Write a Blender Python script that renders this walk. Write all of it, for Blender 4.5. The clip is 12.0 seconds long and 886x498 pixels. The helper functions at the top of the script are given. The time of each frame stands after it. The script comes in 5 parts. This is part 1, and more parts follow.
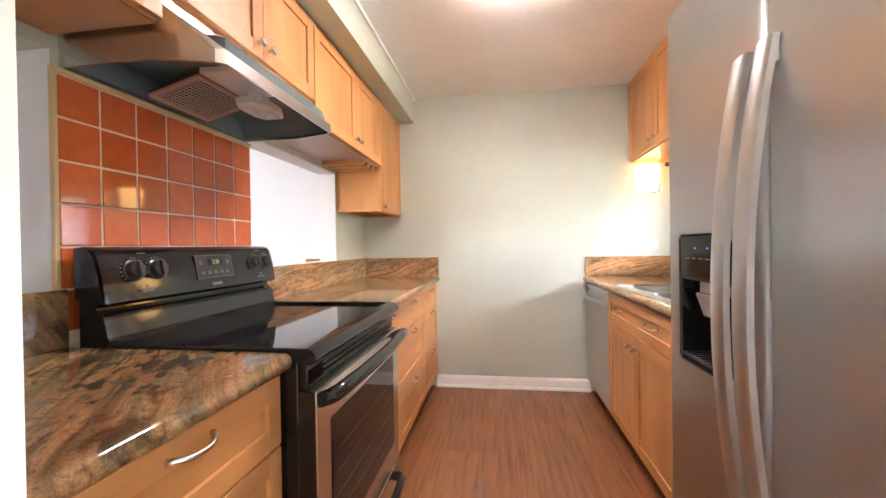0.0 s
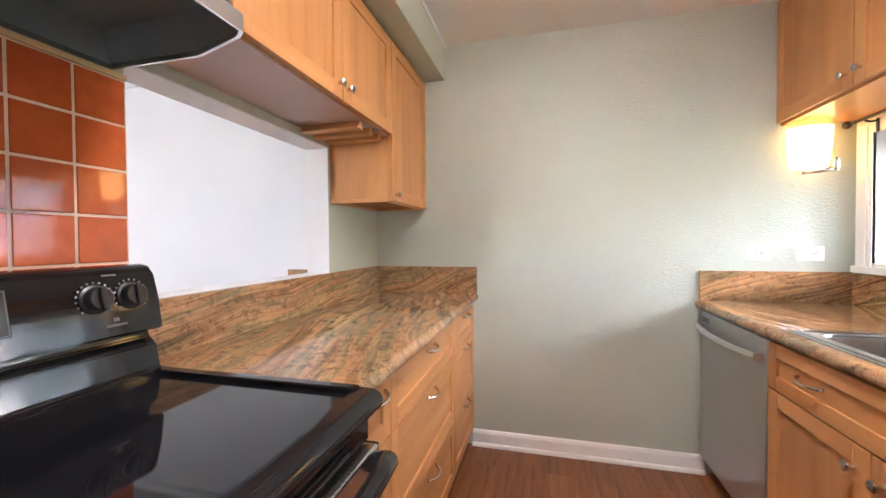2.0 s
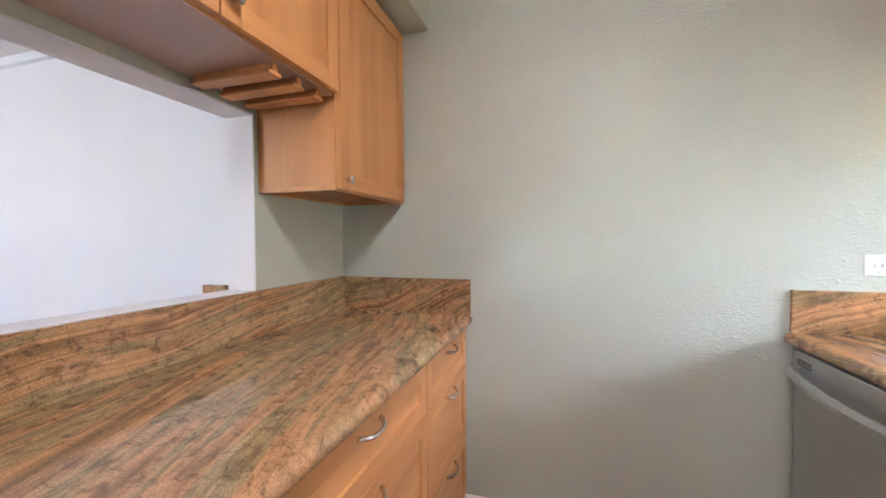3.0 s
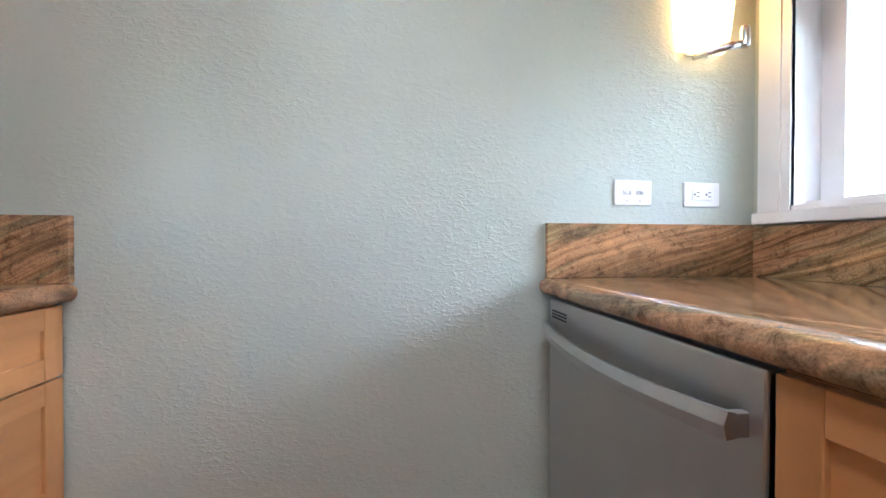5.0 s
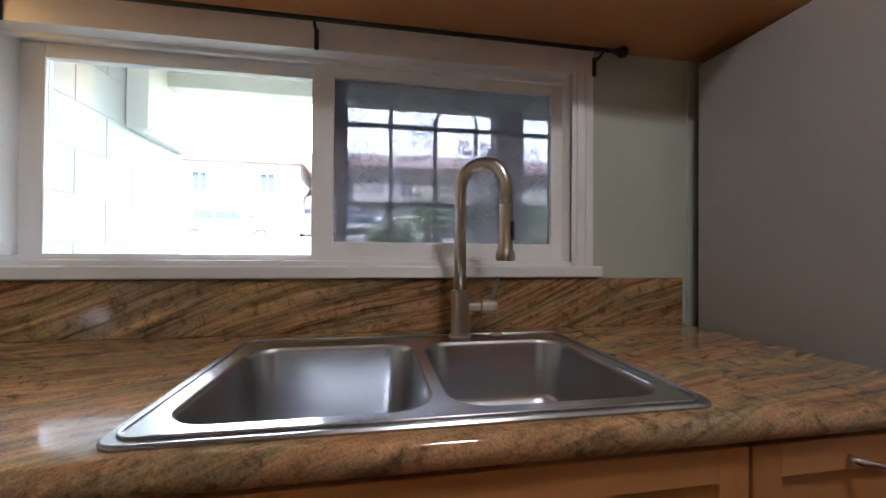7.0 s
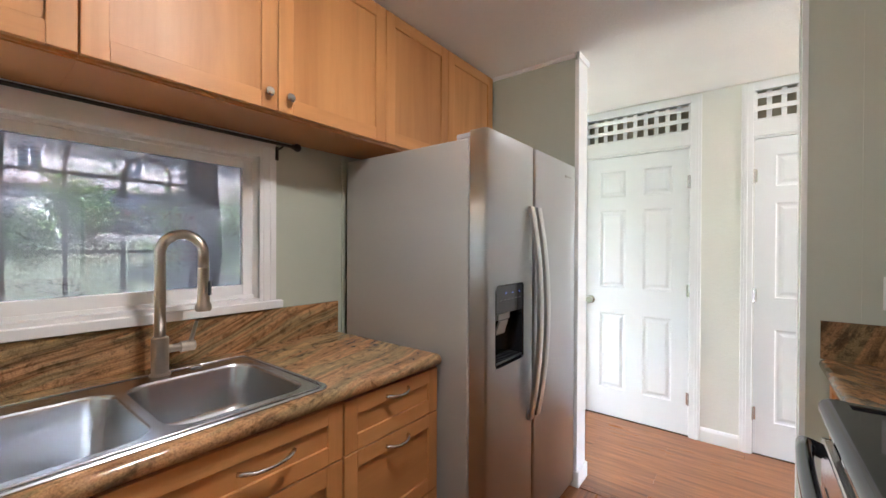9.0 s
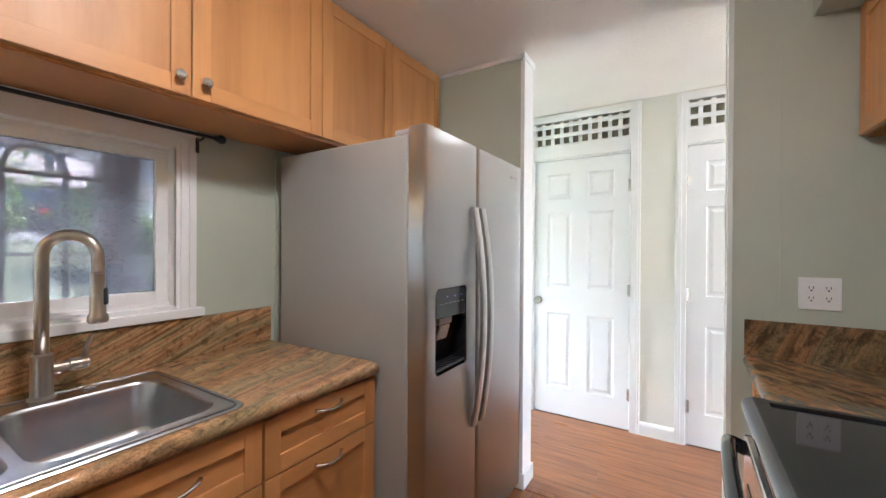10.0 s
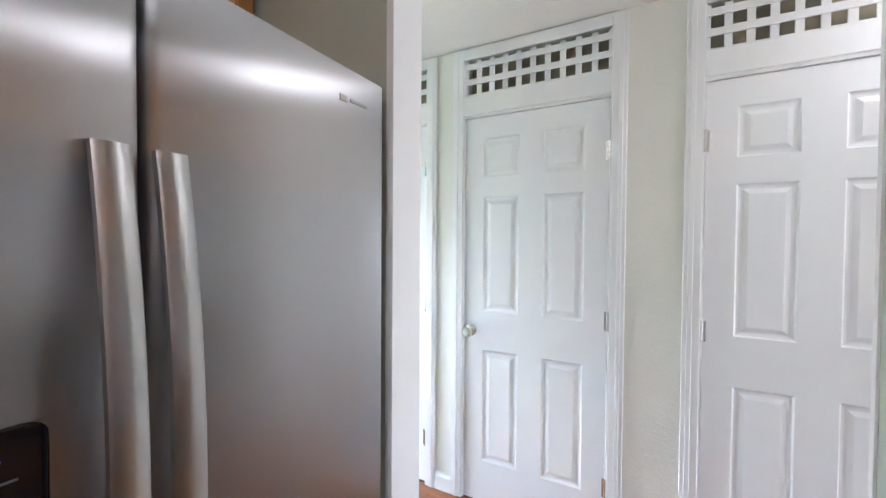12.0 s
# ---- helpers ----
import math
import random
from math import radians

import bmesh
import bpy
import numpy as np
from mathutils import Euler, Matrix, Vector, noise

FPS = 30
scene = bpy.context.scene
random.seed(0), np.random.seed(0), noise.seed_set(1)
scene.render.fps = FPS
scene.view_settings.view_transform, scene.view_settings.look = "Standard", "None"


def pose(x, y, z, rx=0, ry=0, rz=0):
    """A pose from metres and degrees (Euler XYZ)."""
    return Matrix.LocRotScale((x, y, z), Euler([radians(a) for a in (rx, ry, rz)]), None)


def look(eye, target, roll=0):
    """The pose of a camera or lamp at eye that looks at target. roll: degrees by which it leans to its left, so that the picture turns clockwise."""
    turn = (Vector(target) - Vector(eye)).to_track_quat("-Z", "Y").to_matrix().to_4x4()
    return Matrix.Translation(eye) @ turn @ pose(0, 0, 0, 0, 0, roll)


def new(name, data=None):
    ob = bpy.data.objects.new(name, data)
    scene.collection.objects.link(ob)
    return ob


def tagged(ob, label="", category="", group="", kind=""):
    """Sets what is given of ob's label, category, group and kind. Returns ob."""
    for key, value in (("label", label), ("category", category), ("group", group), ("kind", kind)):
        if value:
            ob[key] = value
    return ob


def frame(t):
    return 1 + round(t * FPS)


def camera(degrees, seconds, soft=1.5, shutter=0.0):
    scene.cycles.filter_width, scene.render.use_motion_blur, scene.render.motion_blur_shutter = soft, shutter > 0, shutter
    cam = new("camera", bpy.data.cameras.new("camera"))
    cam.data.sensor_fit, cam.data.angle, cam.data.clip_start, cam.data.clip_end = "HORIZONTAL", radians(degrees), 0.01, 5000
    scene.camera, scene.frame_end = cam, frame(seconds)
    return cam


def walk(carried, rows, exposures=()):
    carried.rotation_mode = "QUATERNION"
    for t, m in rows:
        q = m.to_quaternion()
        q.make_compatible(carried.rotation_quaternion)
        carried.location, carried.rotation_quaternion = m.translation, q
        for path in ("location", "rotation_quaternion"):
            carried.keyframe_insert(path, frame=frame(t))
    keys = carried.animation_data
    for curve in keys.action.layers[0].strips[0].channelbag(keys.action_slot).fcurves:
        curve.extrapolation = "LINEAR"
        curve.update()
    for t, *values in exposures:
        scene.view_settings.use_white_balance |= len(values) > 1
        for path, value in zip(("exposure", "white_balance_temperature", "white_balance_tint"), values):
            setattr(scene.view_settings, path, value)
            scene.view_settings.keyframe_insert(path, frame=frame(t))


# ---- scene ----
cam = camera(97.4, 12.0)
PATH = [
    (0, (1.134, 1.094, 1.167), (0.846, 3.073, 1.153), -0.9),
    (0.5, (1.118, 1.2, 1.166), (0.709, 3.158, 1.143), -0.7),
    (1, (1.081, 1.43, 1.182), (0.616, 3.375, 1.146), -0.6),
    (1.5, (1.038, 1.682, 1.205), (0.558, 3.624, 1.169), -0.5),
    (2, (1.019, 2.0, 1.23), (0.515, 3.935, 1.19), -0.4),
    (2.5, (1.002, 2.324, 1.236), (0.441, 4.243, 1.196), -0.2),
    (2.7, (1.001, 2.447, 1.261), (0.413, 4.358, 1.209), -0.3),
    (4.3, (1.316, 3.137, 1.063), (0.747, 5.054, 1.068), 0.1),
    (4.5, (1.347, 3.203, 1.018), (0.933, 5.159, 1.067), 0.3),
    (5, (1.37, 3.27, 1.007), (1.645, 5.251, 0.986), 0.1),
    (5.5, (1.455, 3.305, 0.977), (2.194, 5.164, 0.958), 0.3),
    (6, (1.517, 3.266, 1.022), (2.894, 4.717, 1.003), 0.5),
    (6.5, (1.477, 3.25, 1.071), (3.389, 3.836, 1.058), 0.7),
    (7, (1.324, 3.255, 1.141), (3.293, 2.902, 1.16), 0.4),
    (7.5, (1.136, 3.323, 1.221), (2.909, 2.399, 1.249), 0.5),
    (7.7, (1.069, 3.355, 1.256), (2.758, 2.285, 1.271), 0.3),
    (9.3, (0.834, 3.45, 1.335), (1.999, 1.825, 1.325), 0.3),
    (9.5, (0.829, 3.443, 1.334), (1.955, 1.79, 1.325), 0.3),
    (10, (0.834, 3.352, 1.341), (1.891, 1.654, 1.331), 0.3),
    (10.5, (0.869, 3.105, 1.356), (1.879, 1.379, 1.328), 0.3),
    (11, (0.911, 2.82, 1.36), (1.866, 1.063, 1.332), 0.2),
    (11.5, (0.925, 2.47, 1.366), (1.876, 0.711, 1.332), 0.3),
    (12, (0.993, 2.118, 1.389), (1.95, 0.362, 1.348), 0.4),
]
walk(cam, [(t, look(eye, target, roll)) for t, eye, target, roll in PATH], [(0, 5.92, 6150, 17), (1.5, 5.7, 6000, 16), (2.5, 5.38, 5800, 16), (5.5, 4.97, 5150, 12), (6.5, 4.15, 5600, 13), (7.5, 3.95, 5700, 12), (9.3, 5.07, 5750, 11), (11, 5.0, 5450, 12), (12, 4.5, 5450, 14)])

# ---- world, sun, large lights ----
world = bpy.data.worlds.new("world")
scene.world = world
world.use_nodes = True
wn = world.node_tree.nodes
sky = wn.new("ShaderNodeTexSky")
sky.sky_type, sky.sun_disc, sky.dust_density, sky.air_density = "NISHITA", False, 1.5, 1.0
sky.sun_elevation, sky.sun_rotation = radians(52), radians(246)
world.node_tree.links.new(sky.outputs[0], wn["Background"].inputs[0])
wn["Background"].inputs[1].default_value = 0.13

sun_data = bpy.data.lights.new("sun", "SUN")
sun_data.energy, sun_data.angle, sun_data.color = 4.5, radians(0.6), (1.0, 0.95, 0.88)
sun = new("sun", sun_data)
sun.matrix_world = look((-20, -9, 28), (0, 0, 0))


def area_lamp(name, eye, target, w, h, watts, colour):
    data = bpy.data.lights.new(name, "AREA")
    data.shape, data.size, data.size_y, data.energy, data.color = "RECTANGLE", w, h, watts, colour
    ob = new(name, data)
    ob.matrix_world = look(eye, target)
    return ob


# fill lamps added out of view, in assumed living room and hallway openings
area_lamp("living_fill_lamp", (-3.25, 1.40, 1.45), (-3.25, 4.0, 1.45), 1.3, 1.1, 0.215, (0.86, 0.90, 1.0))
area_lamp("hall_west_fill_lamp", (-3.98, 0.72, 1.12), (2, 0.72, 1.12), 0.8, 1.9, 2.2, (0.86, 0.93, 1.0))
area_lamp("hall_east_fill_lamp", (3.38, 0.72, 1.12), (0, 0.72, 1.12), 0.7, 1.9, 0.21, (0.86, 0.93, 1.0))


# ---- materials ----
def material(name, colour, rough=0.5, metal=0.0):
    m = bpy.data.materials.new(name)
    m.use_nodes = True
    b = m.node_tree.nodes["Principled BSDF"]
    b.inputs["Base Color"].default_value = (*colour, 1)
    b.inputs["Roughness"].default_value = rough
    b.inputs["Metallic"].default_value = metal
    return m


def coords(m, scale=(1, 1, 1), rot=(0, 0, 0), shuffle=0.0):
    """Object coordinates, scaled, and shifted by each object's own random number."""
    t = m.node_tree
    tc, mp = t.nodes.new("ShaderNodeTexCoord"), t.nodes.new("ShaderNodeMapping")
    mp.inputs["Scale"].default_value = scale
    mp.inputs["Rotation"].default_value = [radians(a) for a in rot]
    t.links.new(tc.outputs["Object"], mp.inputs["Vector"])
    if shuffle:
        info, mul = t.nodes.new("ShaderNodeObjectInfo"), t.nodes.new("ShaderNodeMath")
        mul.operation = "MULTIPLY"
        mul.inputs[1].default_value = shuffle
        t.links.new(info.outputs["Random"], mul.inputs[0])
        t.links.new(mul.outputs[0], mp.inputs["Location"])
    return mp.outputs[0]


def noise_tex(m, vec, scale, detail=4, rough=0.5, distort=0.0):
    n = m.node_tree.nodes.new("ShaderNodeTexNoise")
    for key, value in (("Scale", scale), ("Detail", detail), ("Roughness", rough), ("Distortion", distort)):
        n.inputs[key].default_value = value
    if vec:
        m.node_tree.links.new(vec, n.inputs["Vector"])
    return n


def ramp(m, fac, stops):
    r = m.node_tree.nodes.new("ShaderNodeValToRGB")
    e = r.color_ramp.elements
    while len(e) < len(stops):
        e.new(0.5)
    for el, (p, c) in zip(e, stops):
        el.position = p
        el.color = (*c, 1) if not isinstance(c, (int, float)) else (c, c, c, 1)
    m.node_tree.links.new(fac, r.inputs[0])
    return r.outputs[0]


def mix(m, a, b, fac, mode="MIX"):
    n = m.node_tree.nodes.new("ShaderNodeMix")
    n.data_type, n.blend_type = "RGBA", mode
    for sock, v in ((0, fac), (6, a), (7, b)):
        if isinstance(v, (int, float)):
            n.inputs[sock].default_value = v
        elif isinstance(v, tuple):
            n.inputs[sock].default_value = (*v, 1)
        else:
            m.node_tree.links.new(v, n.inputs[sock])
    return n.outputs[2]


def to(m, out, socket):
    m.node_tree.links.new(out, m.node_tree.nodes["Principled BSDF"].inputs[socket])


def bump(m, height, strength, dist=0.002, chain=None):
    b = m.node_tree.nodes.new("ShaderNodeBump")
    b.inputs["Strength"].default_value, b.inputs["Distance"].default_value = strength, dist
    m.node_tree.links.new(height, b.inputs["Height"])
    if chain:
        m.node_tree.links.new(chain, b.inputs["Normal"])
    to(m, b.outputs[0], "Normal")
    return b.outputs[0]


def painted(name, colour, rough, peel=0.0, vary=0.06, size=26, squash=1.0):
    """Wall paint with a rolled or knocked-down texture and faint uneven tone."""
    m = material(name, colour, rough)
    v = coords(m)
    big = noise_tex(m, v, 1.7, 3).outputs[0]
    dark, lite = tuple(c * (1 - vary) for c in colour), tuple(min(0.95, c * (1 + vary)) for c in colour)
    to(m, ramp(m, big, [(0.3, dark), (0.7, lite)]), "Base Color")
    if peel:
        lumps = ramp(m, noise_tex(m, coords(m, (1, 1, squash)), size, 3, 0.55, 0.6).outputs[0], [(0.46, 0.0), (0.68, 1.0)])
        b = bump(m, lumps, peel, 0.0035)
        bump(m, noise_tex(m, v, 160, 3).outputs[0], 0.08, 0.001, b)
    else:
        bump(m, noise_tex(m, v, 110, 3).outputs[0], 0.05, 0.001)
    return m


def maple(name, scale):
    m = material(name, (0.6, 0.3, 0.12), 0.33)
    v = coords(m, scale, shuffle=9.0)
    fine = noise_tex(m, v, 1.0, 7, 0.62, 0.4).outputs[0]
    cloud = noise_tex(m, coords(m, tuple(s * 0.12 + 0.6 for s in scale), shuffle=5.0), 1.0, 3, 0.5, 1.2).outputs[0]
    grain = ramp(m, fine, [(0.25, (0.50, 0.225, 0.072)), (0.48, (0.585, 0.272, 0.091)), (0.75, (0.64, 0.31, 0.110))])
    tone = ramp(m, cloud, [(0.3, (0.72, 0.67, 0.60)), (0.52, (0.95, 0.94, 0.92)), (0.7, (1.04, 1.04, 1.04))])
    to(m, mix(m, grain, tone, 0.8, "MULTIPLY"), "Base Color")
    to(m, ramp(m, fine, [(0.2, 0.50), (0.8, 0.38)]), "Roughness")
    bump(m, fine, 0.06, 0.001)
    return m


def granite_mat(name, lie=(0.80, 0.22, 0.56), vivid=0.42, brown=0.5, tone=1.0, fineness=110):
    """Polished stone in bent layers of peach, tan and olive grey, with dark flecks and a fine grain; lie is the layers' normal."""
    m = material(name, (0.3, 0.2, 0.12), 0.12)
    t = m.node_tree
    v = coords(m)
    warp = noise_tex(m, v, 1.3, 1.0, 0.4, 0.0)
    add = t.nodes.new("ShaderNodeVectorMath")
    add.operation = "MULTIPLY_ADD"
    add.inputs[1].default_value = (0.20, 0.20, 0.20)
    t.links.new(warp.outputs["Color"], add.inputs[0])
    ripple = noise_tex(m, v, 5.5, 1.0, 0.4, 0.0)
    bend = t.nodes.new("ShaderNodeVectorMath")
    bend.operation = "MULTIPLY_ADD"
    bend.inputs[1].default_value = (0.022, 0.022, 0.022)
    t.links.new(ripple.outputs["Color"], bend.inputs[0])
    t.links.new(v, bend.inputs[2])
    t.links.new(bend.outputs[0], add.inputs[2])
    across = Vector(lie).normalized()
    along = across.cross(Vector((0, 0, 1))).normalized()
    third = across.cross(along)

    def veins(thin, long, detail):
        comb = t.nodes.new("ShaderNodeCombineXYZ")
        for k, (axis, scale) in enumerate(((across, thin), (along, long), (third, long))):
            dot = t.nodes.new("ShaderNodeVectorMath")
            dot.operation = "DOT_PRODUCT"
            dot.inputs[1].default_value = axis * scale
            t.links.new(add.outputs[0], dot.inputs[0])
            t.links.new(dot.outputs["Value"], comb.inputs[k])
        return noise_tex(m, comb.outputs[0], 1.0, detail, 0.6, 0.2).outputs[0]
    wide = ramp(m, veins(13, 1.3, 5), [(0.28, (0.17, 0.116, 0.06)), (0.39, (0.31, 0.182, 0.095)), (0.47, (0.48, 0.272, 0.14)), (0.54, (0.28, 0.208, 0.115)), (0.60, (0.37, 0.262, 0.14)), (0.67, (0.53, 0.335, 0.17)), (0.78, (0.36, 0.262, 0.14))])
    fine = ramp(m, veins(fineness, 3.2, 6), [(0.30, (0.26, 0.21, 0.17)), (0.42, (0.72, 0.66, 0.60)), (0.53, (1.06, 1.04, 1.0)), (0.70, (1.42, 1.36, 1.25))])
    base = mix(m, wide, fine, vivid, "MULTIPLY")
    mottle = noise_tex(m, add.outputs[0], 30, 6, 0.75, 0.8).outputs[0]
    base = mix(m, base, ramp(m, mottle, [(0.36, (0.30, 0.27, 0.22)), (0.47, (1.0, 0.98, 0.94)), (0.64, (1.25, 1.18, 1.02))]), 0.7, "MULTIPLY")
    blotch = veins(22, 8, 5)
    base = mix(m, base, (0.085, 0.052, 0.03), ramp(m, blotch, [(0.60 - 0.08 * brown, 0.0), (0.68 - 0.06 * brown, brown)]))
    speck = noise_tex(m, coords(m), 260, 4, 0.65).outputs[0]
    base = mix(m, base, ramp(m, speck, [(0.34, (0.52, 0.50, 0.46)), (0.54, (1.0, 1.0, 1.0)), (0.72, (1.28, 1.24, 1.15))]), 0.7, "MULTIPLY")
    # tone below 1 darkens the whole stone to stand for weaker light
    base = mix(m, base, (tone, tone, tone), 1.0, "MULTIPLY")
    spots = veins(60, 26, 5)
    to(m, mix(m, base, (0.05, 0.046, 0.034), ramp(m, spots, [(0.62, 0.0), (0.69, 0.6)])), "Base Color")
    to(m, ramp(m, speck, [(0.3, 0.085), (0.7, 0.05)]), "Roughness")
    t.nodes["Principled BSDF"].inputs["IOR"].default_value = 1.58
    return m


def laminate(name):
    m = material(name, (0.2, 0.09, 0.04), 0.3)
    v = coords(m, (1, 1, 1), shuffle=13.0)
    st = noise_tex(m, coords(m, (42, 2.2, 42), shuffle=13.0), 1.0, 7, 0.65, 0.35).outputs[0]
    grain = ramp(m, st, [(0.28, (0.095, 0.036, 0.015)), (0.42, (0.215, 0.083, 0.033)), (0.57, (0.29, 0.116, 0.046)), (0.75, (0.41, 0.178, 0.076))])
    tone = ramp(m, noise_tex(m, v, 2.3, 3).outputs[0], [(0.3, (0.82, 0.80, 0.78)), (0.7, (1.08, 1.06, 1.02))])
    to(m, mix(m, grain, tone, 0.8, "MULTIPLY"), "Base Color")
    to(m, ramp(m, st, [(0.25, 0.36), (0.75, 0.25)]), "Roughness")
    bump(m, st, 0.08, 0.001)
    return m


def brushed(name, colour, rough, scale, aniso=0.0):
    """Brushed metal: uneven roughness along the brushing, and highlights drawn out across it."""
    m = material(name, colour, rough, 1.0)
    n = noise_tex(m, coords(m, scale), 1.0, 4, 0.6).outputs[0]
    to(m, ramp(m, n, [(0.25, rough * 0.99), (0.75, rough * 1.01)]), "Roughness")
    big = noise_tex(m, coords(m, (1.2, 1.2, 2.0)), 1.0, 3).outputs[0]
    to(m, ramp(m, big, [(0.3, tuple(c * 0.94 for c in colour)), (0.7, colour)]), "Base Color")
    if aniso:
        tan = m.node_tree.nodes.new("ShaderNodeCombineXYZ")
        tan.inputs[1].default_value = 1.0
        to(m, tan.outputs[0], "Tangent")
        m.node_tree.nodes["Principled BSDF"].inputs["Anisotropic"].default_value = aniso
        m.node_tree.nodes["Principled BSDF"].inputs["Anisotropic Rotation"].default_value = 0.0
    return m


SAGE = painted("sage_wall_paint", (0.50, 0.54, 0.47), 0.48, 0.36, 0.04, 52, 1.8)
SAGE_FLAT = painted("sage_panel_paint", (0.47, 0.495, 0.405), 0.5)
WHITE_WALL = painted("white_wall_paint", (0.80, 0.78, 0.78), 0.6, 0.1, 0.03, 60)
CREAM = painted("cream_wall_paint", (0.80, 0.785, 0.715), 0.55, 0.12, 0.03, 60)
CEIL = painted("ceiling_paint", (0.80, 0.76, 0.72), 0.7, 0.28, 0.04, 70)
TRIM = painted("white_gloss_trim", (0.83, 0.82, 0.81), 0.32, 0.0, 0.02)
DOORPAINT = painted("white_door_paint", (0.82, 0.82, 0.825), 0.36, 0.0, 0.02)
MAPLE = maple("maple_upright_grain", (17, 17, 1.1))
MAPLE_H = maple("maple_level_grain", (17, 1.1, 17))
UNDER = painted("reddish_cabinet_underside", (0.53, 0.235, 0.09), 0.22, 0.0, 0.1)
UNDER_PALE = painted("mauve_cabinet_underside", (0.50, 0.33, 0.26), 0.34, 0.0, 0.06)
GRANITE = granite_mat("polished_brown_granite")
GRANITE_X = granite_mat("polished_brown_granite_cross_cut", (-0.36, 0.12, 0.92), 0.8, 0.45)
# blotchier piece of the stone; its low tone puts dimmer light into the colour
GRANITE_DIM = granite_mat("polished_blotchy_granite_dimmed", (0.74, 0.60, 0.30), 0.45, 0.8, 0.66)
GRANITE_UP = granite_mat("polished_brown_granite_along_wall", (0.10, 0.31, 0.94), 1.0, 0.35, 1.0, 85)
GRANITE_BACK = granite_mat("polished_brown_granite_below_opening", (0.10, -0.15, 0.98), 0.75, 0.4)
LAM = laminate("red_brown_laminate")
STEEL = brushed("brushed_stainless_door", (0.55, 0.55, 0.56), 0.30, (300, 300, 3), 1.0)
STEEL_HANDLE = brushed("satin_steel_handle", (0.60, 0.595, 0.59), 0.36, (200, 200, 3))
STEEL_H = brushed("brushed_stainless_hood", (0.78, 0.765, 0.75), 0.24, (3, 40, 3))
# steel inside of the hood; its shade and reflections are put into this colour
HOODIN = painted("hood_steel_shade_tone", (0.16, 0.20, 0.21), 0.18, 0.0, 0.3)
SINKSTEEL = brushed("satin_sink_steel", (0.47, 0.47, 0.48), 0.27, (200, 3, 200))
DWSTEEL = brushed("grey_stainless", (0.58, 0.575, 0.57), 0.36, (300, 300, 3), 0.5)
NICKEL = material("satin_nickel", (0.66, 0.64, 0.61), 0.26, 1.0)
BRONZENICKEL = material("brushed_nickel_tap", (0.50, 0.44, 0.37), 0.30, 1.0)
FRIDGESIDE = painted("grey_fridge_side", (0.375, 0.358, 0.330), 0.32, 0.06, 0.03, 140)
FRIDGESIDE.node_tree.nodes["Principled BSDF"].inputs["Metallic"].default_value = 0.2
BLACK = material("black_enamel", (0.012, 0.012, 0.014), 0.075)
BLACKPL = material("black_plastic", (0.018, 0.018, 0.02), 0.3)
GLASSTOP = material("black_ceramic_glass", (0.012, 0.012, 0.015), 0.045)
DARK = material("dark_void", (0.025, 0.024, 0.022), 0.8)
GAP = material("dark_joint", (0.05, 0.03, 0.02), 0.8)
PRINT = material("pale_print", (0.15, 0.15, 0.15), 0.5)
DIALWHITE = material("white_dial_print", (0.20, 0.20, 0.20), 0.5)
BUTTON = material("dark_grey_button", (0.10, 0.10, 0.11), 0.4)
IRON = material("black_iron", (0.02, 0.02, 0.022), 0.45, 0.3)
PLATE = material("white_plastic", (0.82, 0.81, 0.79), 0.3)
GREYPL = material("grey_plastic", (0.42, 0.40, 0.39), 0.35)
GROUT = painted("pale_tile_grout", (0.74, 0.54, 0.41), 0.7)
TRIMWOOD = material("ochre_tile_edging", (0.62, 0.44, 0.22), 0.45)


def tile_mat():
    m = material("orange_glazed_tile", (0.5, 0.09, 0.025), 0.1)
    info = m.node_tree.nodes.new("ShaderNodeObjectInfo")
    tone = ramp(m, info.outputs["Random"], [(0.0, (0.46, 0.085, 0.022)), (0.5, (0.55, 0.112, 0.030)), (1.0, (0.60, 0.14, 0.045))])
    blot = ramp(m, noise_tex(m, coords(m, shuffle=7.0), 30, 4).outputs[0], [(0.3, (0.85, 0.8, 0.75)), (0.7, (1.08, 1.08, 1.05))])
    to(m, mix(m, tone, blot, 0.7, "MULTIPLY"), "Base Color")
    bump(m, noise_tex(m, coords(m, shuffle=7.0), 13, 2).outputs[0], 0.10, 0.003)
    m.node_tree.nodes["Principled BSDF"].inputs["Roughness"].default_value = 0.05
    m.node_tree.nodes["Principled BSDF"].inputs["IOR"].default_value = 1.6
    return m


TILE = tile_mat()


def glass_mat(name, tint=(1, 1, 1)):
    m = material(name, tint, 0.0)
    b = m.node_tree.nodes["Principled BSDF"]
    b.inputs["Transmission Weight"].default_value = 1.0
    b.inputs["IOR"].default_value = 1.45
    return m


GLASS = glass_mat("clear_glass", (0.97, 0.98, 0.98))
TINTGLASS = glass_mat("tinted_glass", (0.46, 0.46, 0.51))


def emission(name, colour, strength):
    m = material(name, colour, 0.4)
    b = m.node_tree.nodes["Principled BSDF"]
    b.inputs["Emission Color"].default_value = (*colour, 1)
    b.inputs["Emission Strength"].default_value = strength
    return m


SCONCE = emission("lit_amber_glass", (1.0, 0.60, 0.20), 0.18)
DOME = emission("lit_opal_glass", (1.0, 0.92, 0.82), 3.9)
BLUELED = emission("blue_indicator", (0.15, 0.3, 1.0), 0.03)
CLOCK = emission("clock_digits", (0.45, 0.7, 0.25), 0.0016)


